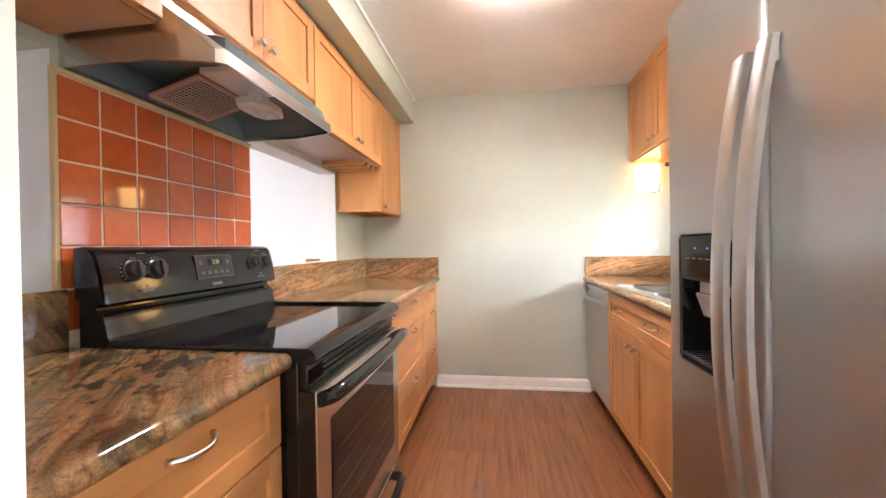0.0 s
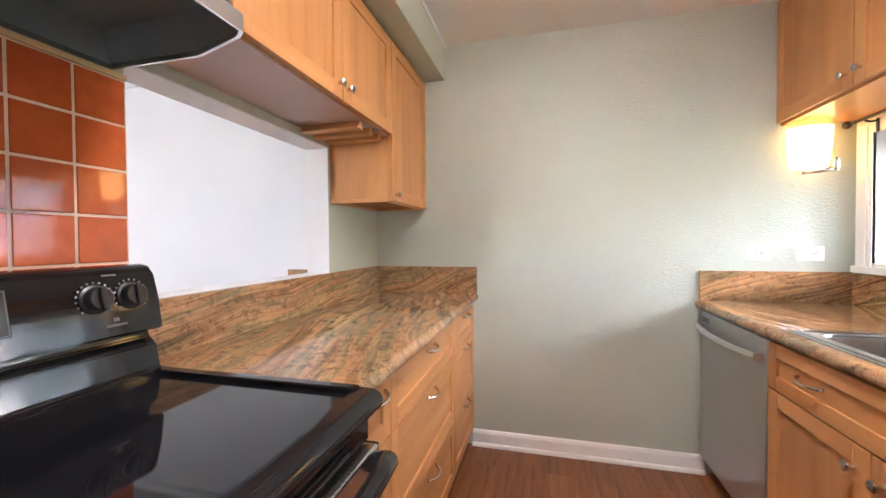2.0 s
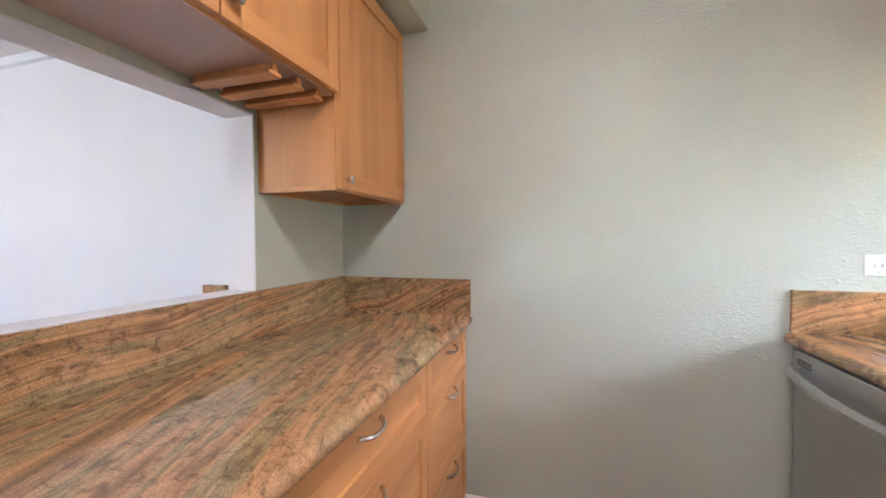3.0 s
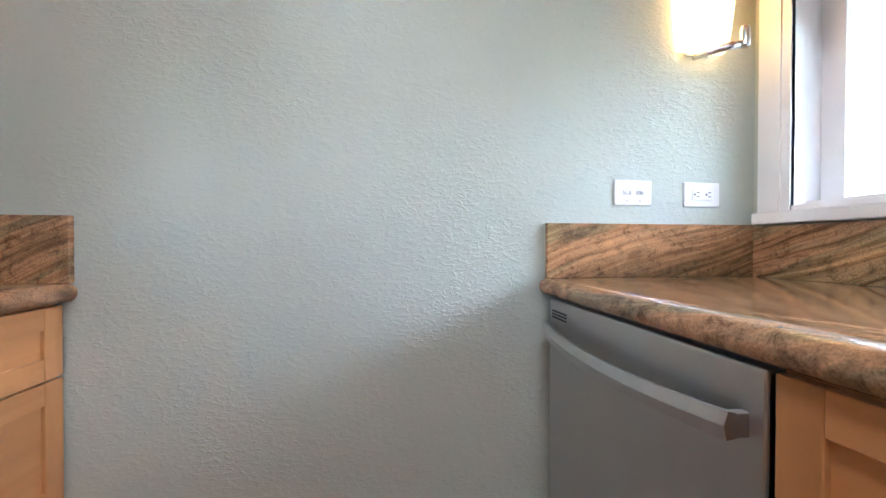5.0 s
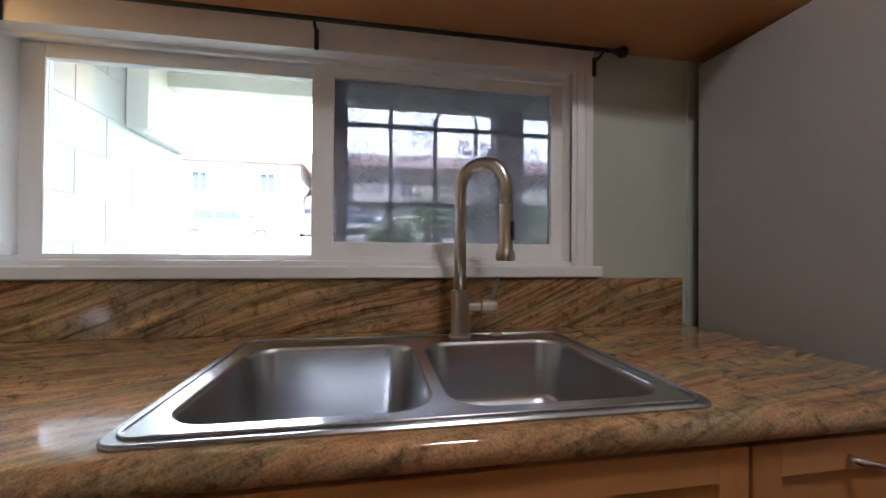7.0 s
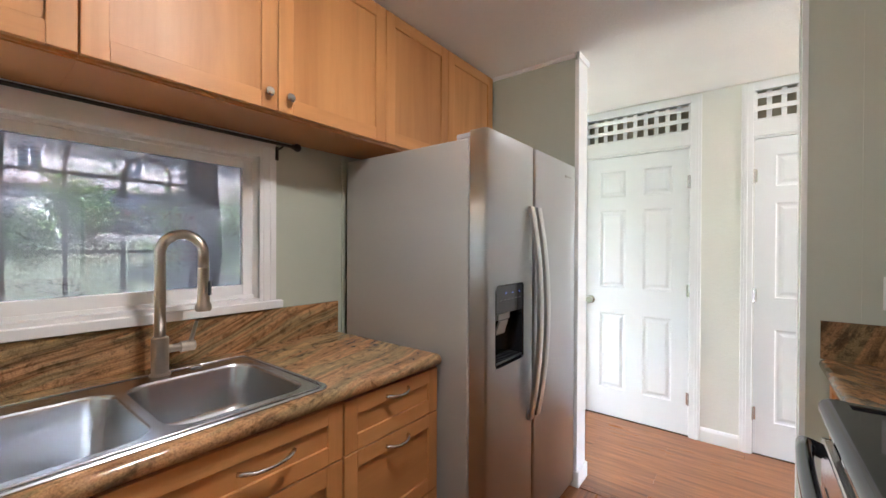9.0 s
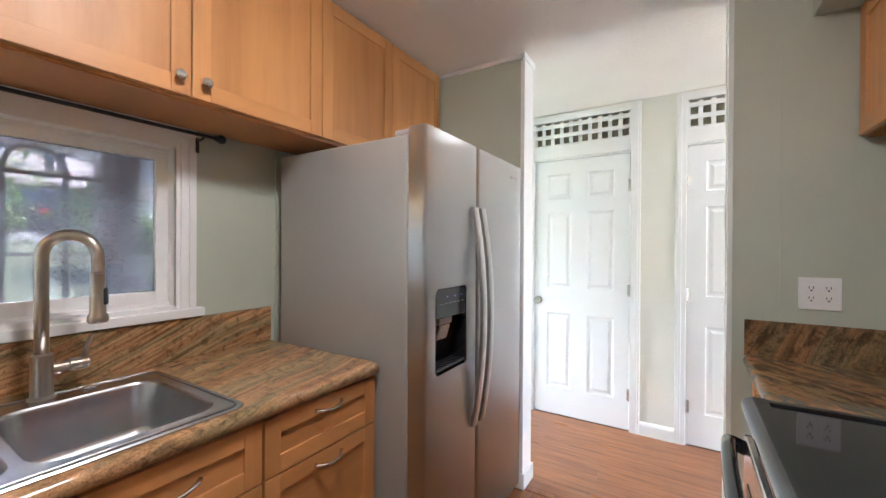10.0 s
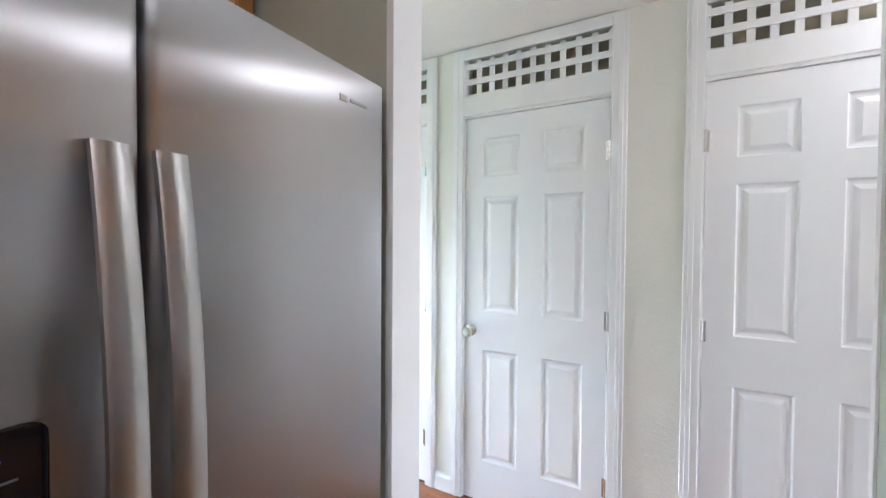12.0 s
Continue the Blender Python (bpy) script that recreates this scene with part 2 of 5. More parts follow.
def screen_mat():
    """A perforated insect screen: staggered round holes in grey sheet, with specks of dirt."""
    m = material("perforated_screen", (0.45, 0.445, 0.46), 0.6)
    t = m.node_tree
    tc = t.nodes.new("ShaderNodeTexCoord")
    vor = t.nodes.new("ShaderNodeTexVoronoi")
    vor.inputs["Scale"].default_value, vor.inputs["Randomness"].default_value = 1.0, 0.0
    mp = t.nodes.new("ShaderNodeMapping")
    mp.inputs["Scale"].default_value = (0, 180, 180)
    mp.inputs["Rotation"].default_value = (radians(45), 0, 0)
    t.links.new(tc.outputs["Object"], mp.inputs["Vector"])
    t.links.new(mp.outputs[0], vor.inputs["Vector"])
    hole = ramp(m, vor.outputs["Distance"], [(0.17, 0.0), (0.21, 1.0)])
    grit = noise_tex(m, coords(m, (1, 110, 200)), 1.0, 3, 0.6).outputs[0]
    patch = noise_tex(m, coords(m, (1, 9, 7)), 1.0, 2, 0.5).outputs[0]
    dirt = mix(m, ramp(m, grit, [(0.55, 0.0), (0.59, 1.0)]), ramp(m, patch, [(0.42, 0.0), (0.54, 1.0)]), 1.0, "MULTIPLY")
    to(m, mix(m, (0.45, 0.445, 0.46), (0.05, 0.05, 0.05), dirt), "Base Color")
    alpha = mix(m, hole, dirt, 1.0, "LIGHTEN")
    sep = t.nodes.new("ShaderNodeRGBToBW")
    t.links.new(alpha, sep.inputs[0])
    # thin sheet: daylight glows through it
    thin, veil, gap, out = (t.nodes.new("ShaderNode" + k) for k in ("BsdfTranslucent", "MixShader", "BsdfTransparent", "MixShader"))
    thin.inputs[0].default_value = (0.50, 0.49, 0.52, 1)
    veil.inputs[0].default_value = 0.26
    t.links.new(t.nodes["Principled BSDF"].outputs[0], veil.inputs[1])
    t.links.new(thin.outputs[0], veil.inputs[2])
    t.links.new(sep.outputs[0], out.inputs[0])
    t.links.new(gap.outputs[0], out.inputs[1])
    t.links.new(veil.outputs[0], out.inputs[2])
    t.links.new(out.outputs[0], t.nodes["Material Output"].inputs[0])
    return m


SCREEN = screen_mat()


# ---- helpers for meshes ----
def part(name, bm, mat, parent=None, label=""):
    me = bpy.data.meshes.new(name)
    bm.normal_update()
    bm.to_mesh(me)
    bm.free()
    me.materials.append(mat)
    ob = new(name, me)
    if parent:
        ob.parent = parent
        if parent.type == "EMPTY":
            ob.matrix_parent_inverse = Matrix.Translation(-parent.location)
    if label:
        ob["label"] = label
    return ob


def thing(name, at, label, category, group="", kind=""):
    ob = new(name)
    ob.empty_display_size = 0.1
    ob.location = at
    return tagged(ob, label, category, group, kind)


def box(x0, x1, y0, y1, z0, z1, bevel=0.0, seg=2, into=None):
    b = bmesh.new()
    bmesh.ops.create_cube(b, size=1.0)
    bmesh.ops.scale(b, vec=(abs(x1 - x0), abs(y1 - y0), abs(z1 - z0)), verts=b.verts)
    bmesh.ops.translate(b, vec=((x0 + x1) / 2, (y0 + y1) / 2, (z0 + z1) / 2), verts=b.verts)
    if bevel:
        bmesh.ops.bevel(b, geom=b.edges[:], offset=bevel, segments=seg, profile=0.5, affect="EDGES")
    if into is None:
        return b
    return join(into, b)


def join(bm, other):
    me = bpy.data.meshes.new("tmp")
    other.to_mesh(me)
    other.free()
    bm.from_mesh(me)
    bpy.data.meshes.remove(me)
    return bm


def boxes(*rows, bevel=0.0):
    bm = bmesh.new()
    for r in rows:
        box(*r, bevel=bevel, into=bm)
    return bm


def smooth(bm, limit=40):
    for f in bm.faces:
        f.smooth = True
    for e in bm.edges:
        if len(e.link_faces) == 2 and e.calc_face_angle(0) > radians(limit):
            e.smooth = False
    return bm


def tube(points, r, seg=10, into=None, flat=1.0):
    """A round bar along points; r is one radius or one for each point."""
    bm = into if into is not None else bmesh.new()
    pts = [Vector(p) for p in points]
    rad = r if isinstance(r, (list, tuple)) else [r] * len(pts)
    rings, up = [], None
    for i, p in enumerate(pts):
        d = (pts[min(i + 1, len(pts) - 1)] - pts[max(i - 1, 0)]).normalized()
        if up is None:
            up = Vector((0, 0, 1)) if abs(d.z) < 0.9 else Vector((1, 0, 0))
        side = d.cross(up).normalized()
        up = side.cross(d).normalized()
        rings.append([bm.verts.new(p + (side * math.cos(a) + up * math.sin(a) * flat) * rad[i]) for a in (2 * math.pi * k / seg for k in range(seg))])
    for a, b in zip(rings, rings[1:]):
        for k in range(seg):
            f = bm.faces.new((a[k], a[(k + 1) % seg], b[(k + 1) % seg], b[k]))
            f.smooth = True
    bm.faces.new(rings[0][::-1])
    bm.faces.new(rings[-1])
    if into is None:
        bmesh.ops.recalc_face_normals(bm, faces=bm.faces[:])
    return bm


def lathe(profile, at, axis="z", seg=20, into=None):
    """A turned shape: profile rows (radius, height) along the axis from at."""
    bm = into if into is not None else bmesh.new()
    ax = {"x": Vector((1, 0, 0)), "-x": Vector((-1, 0, 0)), "y": Vector((0, 1, 0)), "-y": Vector((0, -1, 0)), "z": Vector((0, 0, 1)), "-z": Vector((0, 0, -1))}[axis]
    u = Vector((0, 0, 1)) if abs(ax.z) < 0.5 else Vector((1, 0, 0))
    w = ax.cross(u)
    rings = []
    for r, h in profile:
        c = Vector(at) + ax * h
        rings.append([bm.verts.new(c + (u * math.cos(a) + w * math.sin(a)) * max(r, 1e-4)) for a in (2 * math.pi * k / seg for k in range(seg))])
    for a, b in zip(rings, rings[1:]):
        for k in range(seg):
            bm.faces.new((a[k], a[(k + 1) % seg], b[(k + 1) % seg], b[k]))
    bm.faces.new(rings[0][::-1])
    bm.faces.new(rings[-1])
    bmesh.ops.recalc_face_normals(bm, faces=bm.faces[:])
    return smooth(bm)


def extrude_y(profile, y0, y1, into=None):
    """A closed outline of (x, z) drawn out along y."""
    bm = into if into is not None else bmesh.new()
    a = [bm.verts.new((x, y0, z)) for x, z in profile]
    b = [bm.verts.new((x, y1, z)) for x, z in profile]
    n = len(profile)
    fs = [bm.faces.new((a[i], a[(i + 1) % n], b[(i + 1) % n], b[i])) for i in range(n)]
    fs += [bm.faces.new(a[::-1]), bm.faces.new(b)]
    bmesh.ops.recalc_face_normals(bm, faces=fs)
    return bm


def extrude_x(profile, x0, x1, into=None):
    """A closed outline of (y, z) drawn out along x."""
    bm = into if into is not None else bmesh.new()
    a = [bm.verts.new((x0, y, z)) for y, z in profile]
    b = [bm.verts.new((x1, y, z)) for y, z in profile]
    n = len(profile)
    fs = [bm.faces.new((a[i], a[(i + 1) % n], b[(i + 1) % n], b[i])) for i in range(n)]
    fs += [bm.faces.new(a[::-1]), bm.faces.new(b)]
    bmesh.ops.recalc_face_normals(bm, faces=fs)
    return bm


def structure(name, bm, mat, label="", category=""):
    return tagged(part(name, bm, mat), label, category, kind="structure")


# ---- the shell ----
H = 2.41
structure("wall_north", boxes((-4.1, 2.62, 4.31, 4.43, 0, H + 0.1)), SAGE, "sage green wall with a knocked-down plaster texture", "wall")
structure("wall_living_north", boxes((-4.0, -0.14, 4.2, 4.306, 0, H)), WHITE_WALL, "plain white living room wall", "wall")
west = boxes((-0.14, -0.02, 1.39, 4.31, 0, 1.062), (-0.14, -0.02, 1.39, 4.31, 1.70, H), (-0.14, -0.02, 3.737, 4.31, 1.062, 1.70),
             (-0.14, -0.02, 1.957, 2.765, 1.062, 1.70), (-0.14, -0.02, 1.39, 1.72, 1.062, 1.70))
structure("wall_west", west, SAGE_FLAT, "sage green wall with two pass-through openings", "wall")
lin = boxes((-0.142, -0.022, 2.768, 3.734, 1.694, 1.699), (-0.142, -0.022, 3.7325, 3.7365, 1.062, 1.694), (-0.142, -0.022, 1.9575, 1.9615, 1.062, 1.699),
            (-0.145, -0.141, 1.39, 4.19, 0, 1.062), (-0.145, -0.141, 1.39, 4.19, 1.70, H), (-0.145, -0.141, 3.737, 4.19, 1.062, 1.70), (-0.145, -0.141, 1.957, 2.765, 1.062, 1.70))
# the reveal of the near opening faces the door, so it stands just proud of the column's end
for v in lin.verts:
    if abs(v.co.y - 1.9615) < 1e-4:
        v.co.y = 1.9565
    elif abs(v.co.y - 1.9575) < 1e-4:
        v.co.y = 1.9525
structure("trim_pass_through", lin, WHITE_WALL, "white painted lining of the pass-through", "trim")
east = boxes((2.465, 2.62, 1.15, 2.63, 0, H), (2.465, 2.62, 4.205, 4.31, 0, H), (2.465, 2.62, 2.63, 4.205, 0, 1.10), (2.465, 2.62, 2.63, 4.205, 1.715, H))
structure("wall_east", east, SAGE_FLAT, "sage green panelled wall around the window", "wall")
structure("wall_south_west", boxes((-0.14, 0.672, 1.27, 1.39, 0, H)), SAGE_FLAT, "sage green panelled wall beside the doorway", "wall")
structure("wall_south_east", boxes((1.612, 2.465, 1.17, 1.285, 0, H)), SAGE_FLAT, "sage green wall behind the refrigerator", "wall")
structure("wall_hall", boxes((-4.0, 0.10, 0.12, 0.225, 0, H), (0.83, 1.17, 0.12, 0.225, 0, H), (1.90, 2.125, 0.12, 0.225, 0, H), (2.86, 3.5, 0.12, 0.225, 0, H),
                         (0.10, 0.83, 0.12, 0.225, 2.36, H), (1.17, 1.90, 0.12, 0.225, 2.36, H), (2.125, 2.86, 0.12, 0.225, 2.36, H)), CREAM, "cream painted hallway wall", "wall")
# unseen end of the hallway, assumed; its gap holds the east fill lamp
structure("wall_hall_end", boxes((3.4, 3.5, 0.225, 0.34, 0, H), (3.4, 3.5, 1.10, 1.15, 0, H), (3.4, 3.5, 0.34, 1.10, 2.08, H)), CREAM, "assumed cream hallway end wall, open for a fill lamp", "wall")
structure("wall_hall_north", boxes((2.465, 3.4, 1.15, 1.25, 0, H)), CREAM, "cream hallway wall", "wall")
structure("wall_living_west", boxes((-4.1, -4.0, 1.27, 4.31, 0, H)), WHITE_WALL, "plain white living room wall", "wall")
# partition added out of view to keep living room and hallway light apart
structure("wall_living_south", boxes((-4.0, -3.92, 1.27, 1.39, 0, H), (-2.58, -0.14, 1.27, 1.39, 0, H), (-3.92, -2.58, 1.27, 1.39, 0, 0.88), (-3.92, -2.58, 1.27, 1.39, 2.02, H)), WHITE_WALL, "assumed white living room partition, open for the fill lamp", "wall")
# unseen west end, assumed likewise, with a gap for the west fill lamp
structure("wall_hall_west", boxes((-4.1, -4.0, 0.12, 0.3, 0, H), (-4.1, -4.0, 1.14, 1.27, 0, H), (-4.1, -4.0, 0.3, 1.14, 2.08, H)), CREAM, "assumed cream hallway west wall, open for a fill lamp", "wall")
structure("closet_back", boxes((-0.1, 3.4, -0.62, -0.6, 0, H), (-0.12, -0.1, -0.62, 0.12, 0, H), (3.4, 3.42, -0.62, 0.12, 0, H)), CREAM, "plain closet interior", "wall")
structure("ceiling", boxes((-4.1, 3.5, -0.62, 1.15, H, H + 0.12), (-4.1, 2.62, 1.15, 4.43, H, H + 0.12)), CEIL, "off-white textured ceiling", "ceiling")
structure("soffit", boxes((-0.02, 0.436, 1.39, 4.31, 2.205, H), bevel=0.003), SAGE_FLAT, "sage green boxed soffit above the cabinets", "soffit")
tr = boxes((0.436, 0.448, 1.39, 4.31, H - 0.022, H), (-4.0, -0.14, 4.165, 4.2, H - 0.05, H),
           (1.612, 2.465, 1.285, 1.298, H - 0.02, H), (1.584, 1.598, 1.14, 1.31, H - 0.035, H))
structure("trim_ceiling", tr, TRIM, "narrow white ceiling moulding", "trim")
base_prof = [(4.31, 0.0), (4.280, 0.0), (4.280, 0.010), (4.284, 0.018), (4.294, 0.022), (4.294, 0.075), (4.30, 0.088), (4.305, 0.092), (4.31, 0.095)]
structure("baseboard_north", extrude_x(base_prof, 0.60, 1.83), TRIM, "white moulded baseboard", "baseboard")


def hall_base(x0, x1):
    return extrude_x([(0.225, 0.0), (0.241, 0.0), (0.241, 0.075), (0.236, 0.088), (0.230, 0.095), (0.225, 0.095)], x0, x1)


hb = bmesh.new()
for a, b in ((-4.0, 0.035), (0.893, 1.105), (1.962, 2.06), (2.925, 3.4)):
    join(hb, hall_base(a, b))
structure("baseboard_hall", hb, TRIM, "white moulded hallway baseboard", "baseboard")
# doorway corner mouldings
structure("trim_doorway_reveal", boxes((0.6722, 0.686, 1.272, 1.374, 0.0, H)), SAGE_FLAT, "sage green reveal of the kitchen doorway", "trim")
# white bead whose colour is greyed to stand for the weak light on it
structure("trim_doorway_bead", boxes((0.6722, 0.690, 1.374, 1.398, 0.0, H)), painted("white_bead_dimmed", (0.72, 0.735, 0.71), 0.8), "white corner bead of the kitchen doorway, greyed for weak light", "trim")
dj = boxes((0.6722, 0.690, 1.258, 1.272, 0.0, H), (1.590, 1.612, 1.16, 1.295, 0.0, H - 0.036))
structure("trim_doorway", dj, TRIM, "white corner moulding of the kitchen doorway", "trim")
bl = boxes((1.578, 1.64, 1.145, 1.30, 0.0, 0.09), bevel=0.006)
structure("baseboard_doorway", bl, TRIM, "white baseboard block at the doorway corner", "baseboard")
structure("trim_threshold", boxes((0.691, 1.589, 1.252, 1.288, 0.0005, 0.005), bevel=0.002), LAM, "dark brown threshold strip in the kitchen doorway", "threshold")
# panel battens on the walls
bat = boxes((2.459, 2.465, 2.196, 2.222, 0.9, 1.79), (0.516, 0.524, 1.39, 1.3945, 1.075, 2.2))
structure("trim_wall_batten", bat, SAGE_FLAT, "thin sage green batten over a panel joint", "trim")
structure("soil_under_floor", boxes((-4.1, 3.5, -0.62, 4.43, -0.12, -0.012)), GAP, "dark underlay below the floor", "floor")


# ---- cabinets ----
def front(name, parent, x, out, y0, y1, z0, z1, mat, rail=0.056):
    """A shaker front on the plane x that faces out (+1 or -1 along x): a recessed panel with two stiles and two rails."""
    a, b = sorted((x, x + out * 0.019))
    c, d = sorted((x, x + out * 0.0187))
    p, q = sorted((x, x + out * 0.010))
    door = part(name, boxes((p, q, y0 + rail - 0.002, y1 - rail + 0.002, z0 + rail - 0.002, z1 - rail + 0.002)), mat, parent)
    for lo, hi in ((y0, y0 + rail), (y1 - rail, y1)):
        part("stile", boxes((a, b, lo, hi, z0, z1), bevel=0.0022), MAPLE, door)
    for lo, hi in ((z0, z0 + rail), (z1 - rail, z1)):
        part("rail", boxes((c, d, y0 + rail, y1 - rail, lo, hi), bevel=0.0018), MAPLE_H, door)
    return door


def knob(parent, x, out, y, z):
    ax = "x" if out > 0 else "-x"
    bm = lathe([(0.007, 0.0), (0.006, 0.008), (0.0075, 0.013), (0.0145, 0.017), (0.0155, 0.023), (0.011, 0.0275), (0.0, 0.0285)], (x + out * 0.019, y, z), ax, 16)
    return part("knob", bm, NICKEL, parent, "satin nickel knob")


def pull(parent, x, out, y, z, half=0.055):
    s = x + out * 0.019
    pts = []
    for k in range(13):
        u = -1 + k / 6
        pts.append((s + out * (0.002 + 0.026 * (1 - abs(u) ** 2.6)), y + u * half, z - 0.005 * (1 - u * u)))
    rad = [0.0065 - 0.0022 * (1 - abs(-1 + k / 6)) for k in range(13)]
    return part("handle", tube(pts, rad, 8), NICKEL, parent, "arched satin nickel pull")


def carcass(parent, x0, x1, y0, y1, z0, z1, mat=None):
    return part("body", boxes((x0, x1, y0, y1, z0, z1), bevel=0.0015), mat or MAPLE, parent)


GL, GR = "maple base cabinets", "maple wall cabinets"
LX = 0.588      # face plane of the base cabinets by the range
RX = 1.822      # face plane of the base cabinets by the sink


def drawer_unit(y0, y1, x, out, rows, label, half=0.055):
    back = -0.02 if out > 0 else 2.465
    t = thing("base_cabinet", ((x + back) / 2, (y0 + y1) / 2, 0), label, "cabinet", GL)
    carcass(t, *sorted((x - out * 0.002, back)), y0, y1, 0.1, 0.868)
    part("toe_kick", boxes((*sorted((x - out * 0.07, x - out * 0.085)), y0, y1, 0, 0.1)), GAP, t)
    for z0, z1 in rows:
        f = front("drawer_front", t, x, out, y0 + 0.003, y1 - 0.003, z0, z1, MAPLE_H, 0.05)
        pull(f, x, out, (y0 + y1) / 2, z1 - 0.03, half)
    return t


R3 = ((0.107, 0.392), (0.397, 0.694), (0.699, 0.863))
drawer_unit(1.405, 1.965, LX, 1, R3, "maple drawer cabinet between doorway and range", 0.052)
n = drawer_unit(2.742, 2.998, LX, 1, (), "narrow maple cabinet beside the range")
f = front("drawer_front", n, LX, 1, 2.745, 2.995, 0.699, 0.863, MAPLE_H, 0.05)
pull(f, LX, 1, 2.90, 0.833)
f = front("door", n, LX, 1, 2.745, 2.995, 0.107, 0.694, MAPLE)
drawer_unit(2.998, 3.776, LX, 1, R3, "wide maple cabinet with three drawers")
drawer_unit(3.776, 4.306, LX, 1, R3, "maple cabinet with three drawers against the end wall")
# sink base and drawer unit
s = thing("sink_cabinet", (2.1, 3.17, 0), "maple sink cabinet with two doors and a false drawer front", "cabinet", GL)
carcass(s, RX - 0.0, 2.465, 2.712, 3.657, 0.1, 0.70)
part("face_frame", boxes((RX, RX + 0.02, 2.712, 3.657, 0.70, 0.868)), MAPLE_H, s)
part("toe_kick", boxes((RX + 0.07, RX + 0.085, 2.712, 3.657, 0, 0.1)), GAP, s)
f = front("drawer_front", s, RX, -1, 2.716, 3.653, 0.699, 0.863, MAPLE_H, 0.05)
pull(f, RX, -1, 3.42, 0.79, 0.06)
pull(f, RX, -1, 2.95, 0.79, 0.075)
for y0, y1, k in ((2.716, 3.190, 3.155), (3.196, 3.653, 3.245)):
    d = front("door", s, RX, -1, y0, y1, 0.107, 0.694, MAPLE)
    knob(d, RX, -1, k, 0.632)
drawer_unit(2.262, 2.712, RX, -1, ((0.107, 0.394), (0.397, 0.694), (0.699, 0.863)), "maple drawer cabinet beside the refrigerator")

# wall cabinets over the range side
UX = 0.296
# z of the doors, y edges, knob places
for y0, y1, z0, label in ((1.40, 1.958, 1.738, "maple wall cabinet by the doorway"), (1.960, 2.764, 1.83, "short maple wall cabinet above the range hood"),
                          (2.768, 3.752, 1.738, "maple wall cabinet with stemware rails beneath")):
    t = thing("wall_cabinet", (0.14, (y0 + y1) / 2, z0), label, "cabinet", GR)
    carcass(t, -0.02, UX, y0, y1, z0, 2.202)
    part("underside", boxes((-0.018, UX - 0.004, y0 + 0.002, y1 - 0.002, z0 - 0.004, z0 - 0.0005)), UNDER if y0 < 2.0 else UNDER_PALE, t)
    mid = {1.40: y1, 1.960: 2.378, 2.768: 3.285}[y0]
    for a, b, k in ((y0, mid, 1), (mid, y1, -1)):
        if b - a < 0.1:
            continue
        d = front("door", t, UX, 1, a + 0.002, b - 0.002, z0 + 0.004, 2.195, MAPLE)
        knob(d, UX, 1, (b - 0.032) if k > 0 else (a + 0.032), z0 + 0.055)
t = thing("wall_cabinet", (0.14, 4.03, 1.42), "tall maple wall cabinet in the corner", "cabinet", GR)
carcass(t, -0.02, UX, 3.754, 4.308, 1.440, 2.202)
for rim in ((UX - 0.019, UX, 3.754, 4.308), (-0.02, -0.003, 3.754, 4.308), (-0.003, UX - 0.019, 3.754, 3.770), (-0.003, UX - 0.019, 4.292, 4.308)):
    part("bottom_rail", boxes((*rim, 1.4225, 1.4398), bevel=0.0012), MAPLE_H, t)
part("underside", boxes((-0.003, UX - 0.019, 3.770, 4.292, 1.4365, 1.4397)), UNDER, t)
d = front("door", t, UX, 1, 3.757, 4.30, 1.427, 2.195, MAPLE)
knob(d, UX, 1, 3.793, 1.460)
for k, y in enumerate((3.50, 3.60, 3.695)):
    t = thing("stemware_rail", (0.15, y, 1.71), "maple stemware rail fixed under the cabinet", "rail", "stemware rails")
    bm = boxes((0.0, 0.275, y - 0.011, y + 0.011, 1.712, 1.7335))
    box(0.0, 0.275, y - 0.024, y + 0.024, 1.703, 1.713, 0.002, 1, bm)
    part("strip", bm, MAPLE_H, t)

# wall cabinets over the sink side
VX = 2.155
for (a0, a1), label in (((3.2482, 4.306), "maple wall cabinet over the window by the lamp"), ((2.2282, 3.248), "maple wall cabinet over the window"), ((1.300, 2.228), "maple wall cabinet above the refrigerator")):
    t = thing("wall_cabinet", (2.3, (a0 + a1) / 2, 1.79), label, "cabinet", GR)
    carcass(t, VX, 2.464, a0, a1, 1.795, 2.408)
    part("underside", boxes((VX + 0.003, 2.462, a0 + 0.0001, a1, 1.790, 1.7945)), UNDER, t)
    mid = {3.2482: 3.806, 2.2282: 2.738, 1.300: 1.768}[a0]
    for lo, hi, side in ((a0, mid, 1), (mid, a1, -1)):
        d = front("door", t, VX, -1, lo + 0.002, hi - 0.002, 1.802, 2.400, MAPLE)
        if a0 > 1.5:
            knob(d, VX, -1, (hi - 0.038) if side > 0 else (lo + 0.038), 1.855)


# ---- worktops ----
def top_profile(front_x, back_x, z=0.915, th=0.045):
    s = 1 if front_x > back_x else -1
    pts = [(back_x, z - th), (back_x, z)]
    r = th / 2
    for k in range(9):
        a = math.pi / 2 - math.pi * k / 8
        pts.append((front_x - s * r + s * r * math.cos(a), z - r + r * math.sin(a)))
    return pts


def worktop(bm):
    for f in bm.faces:
        f.smooth = True
    return smooth(bm, 35)


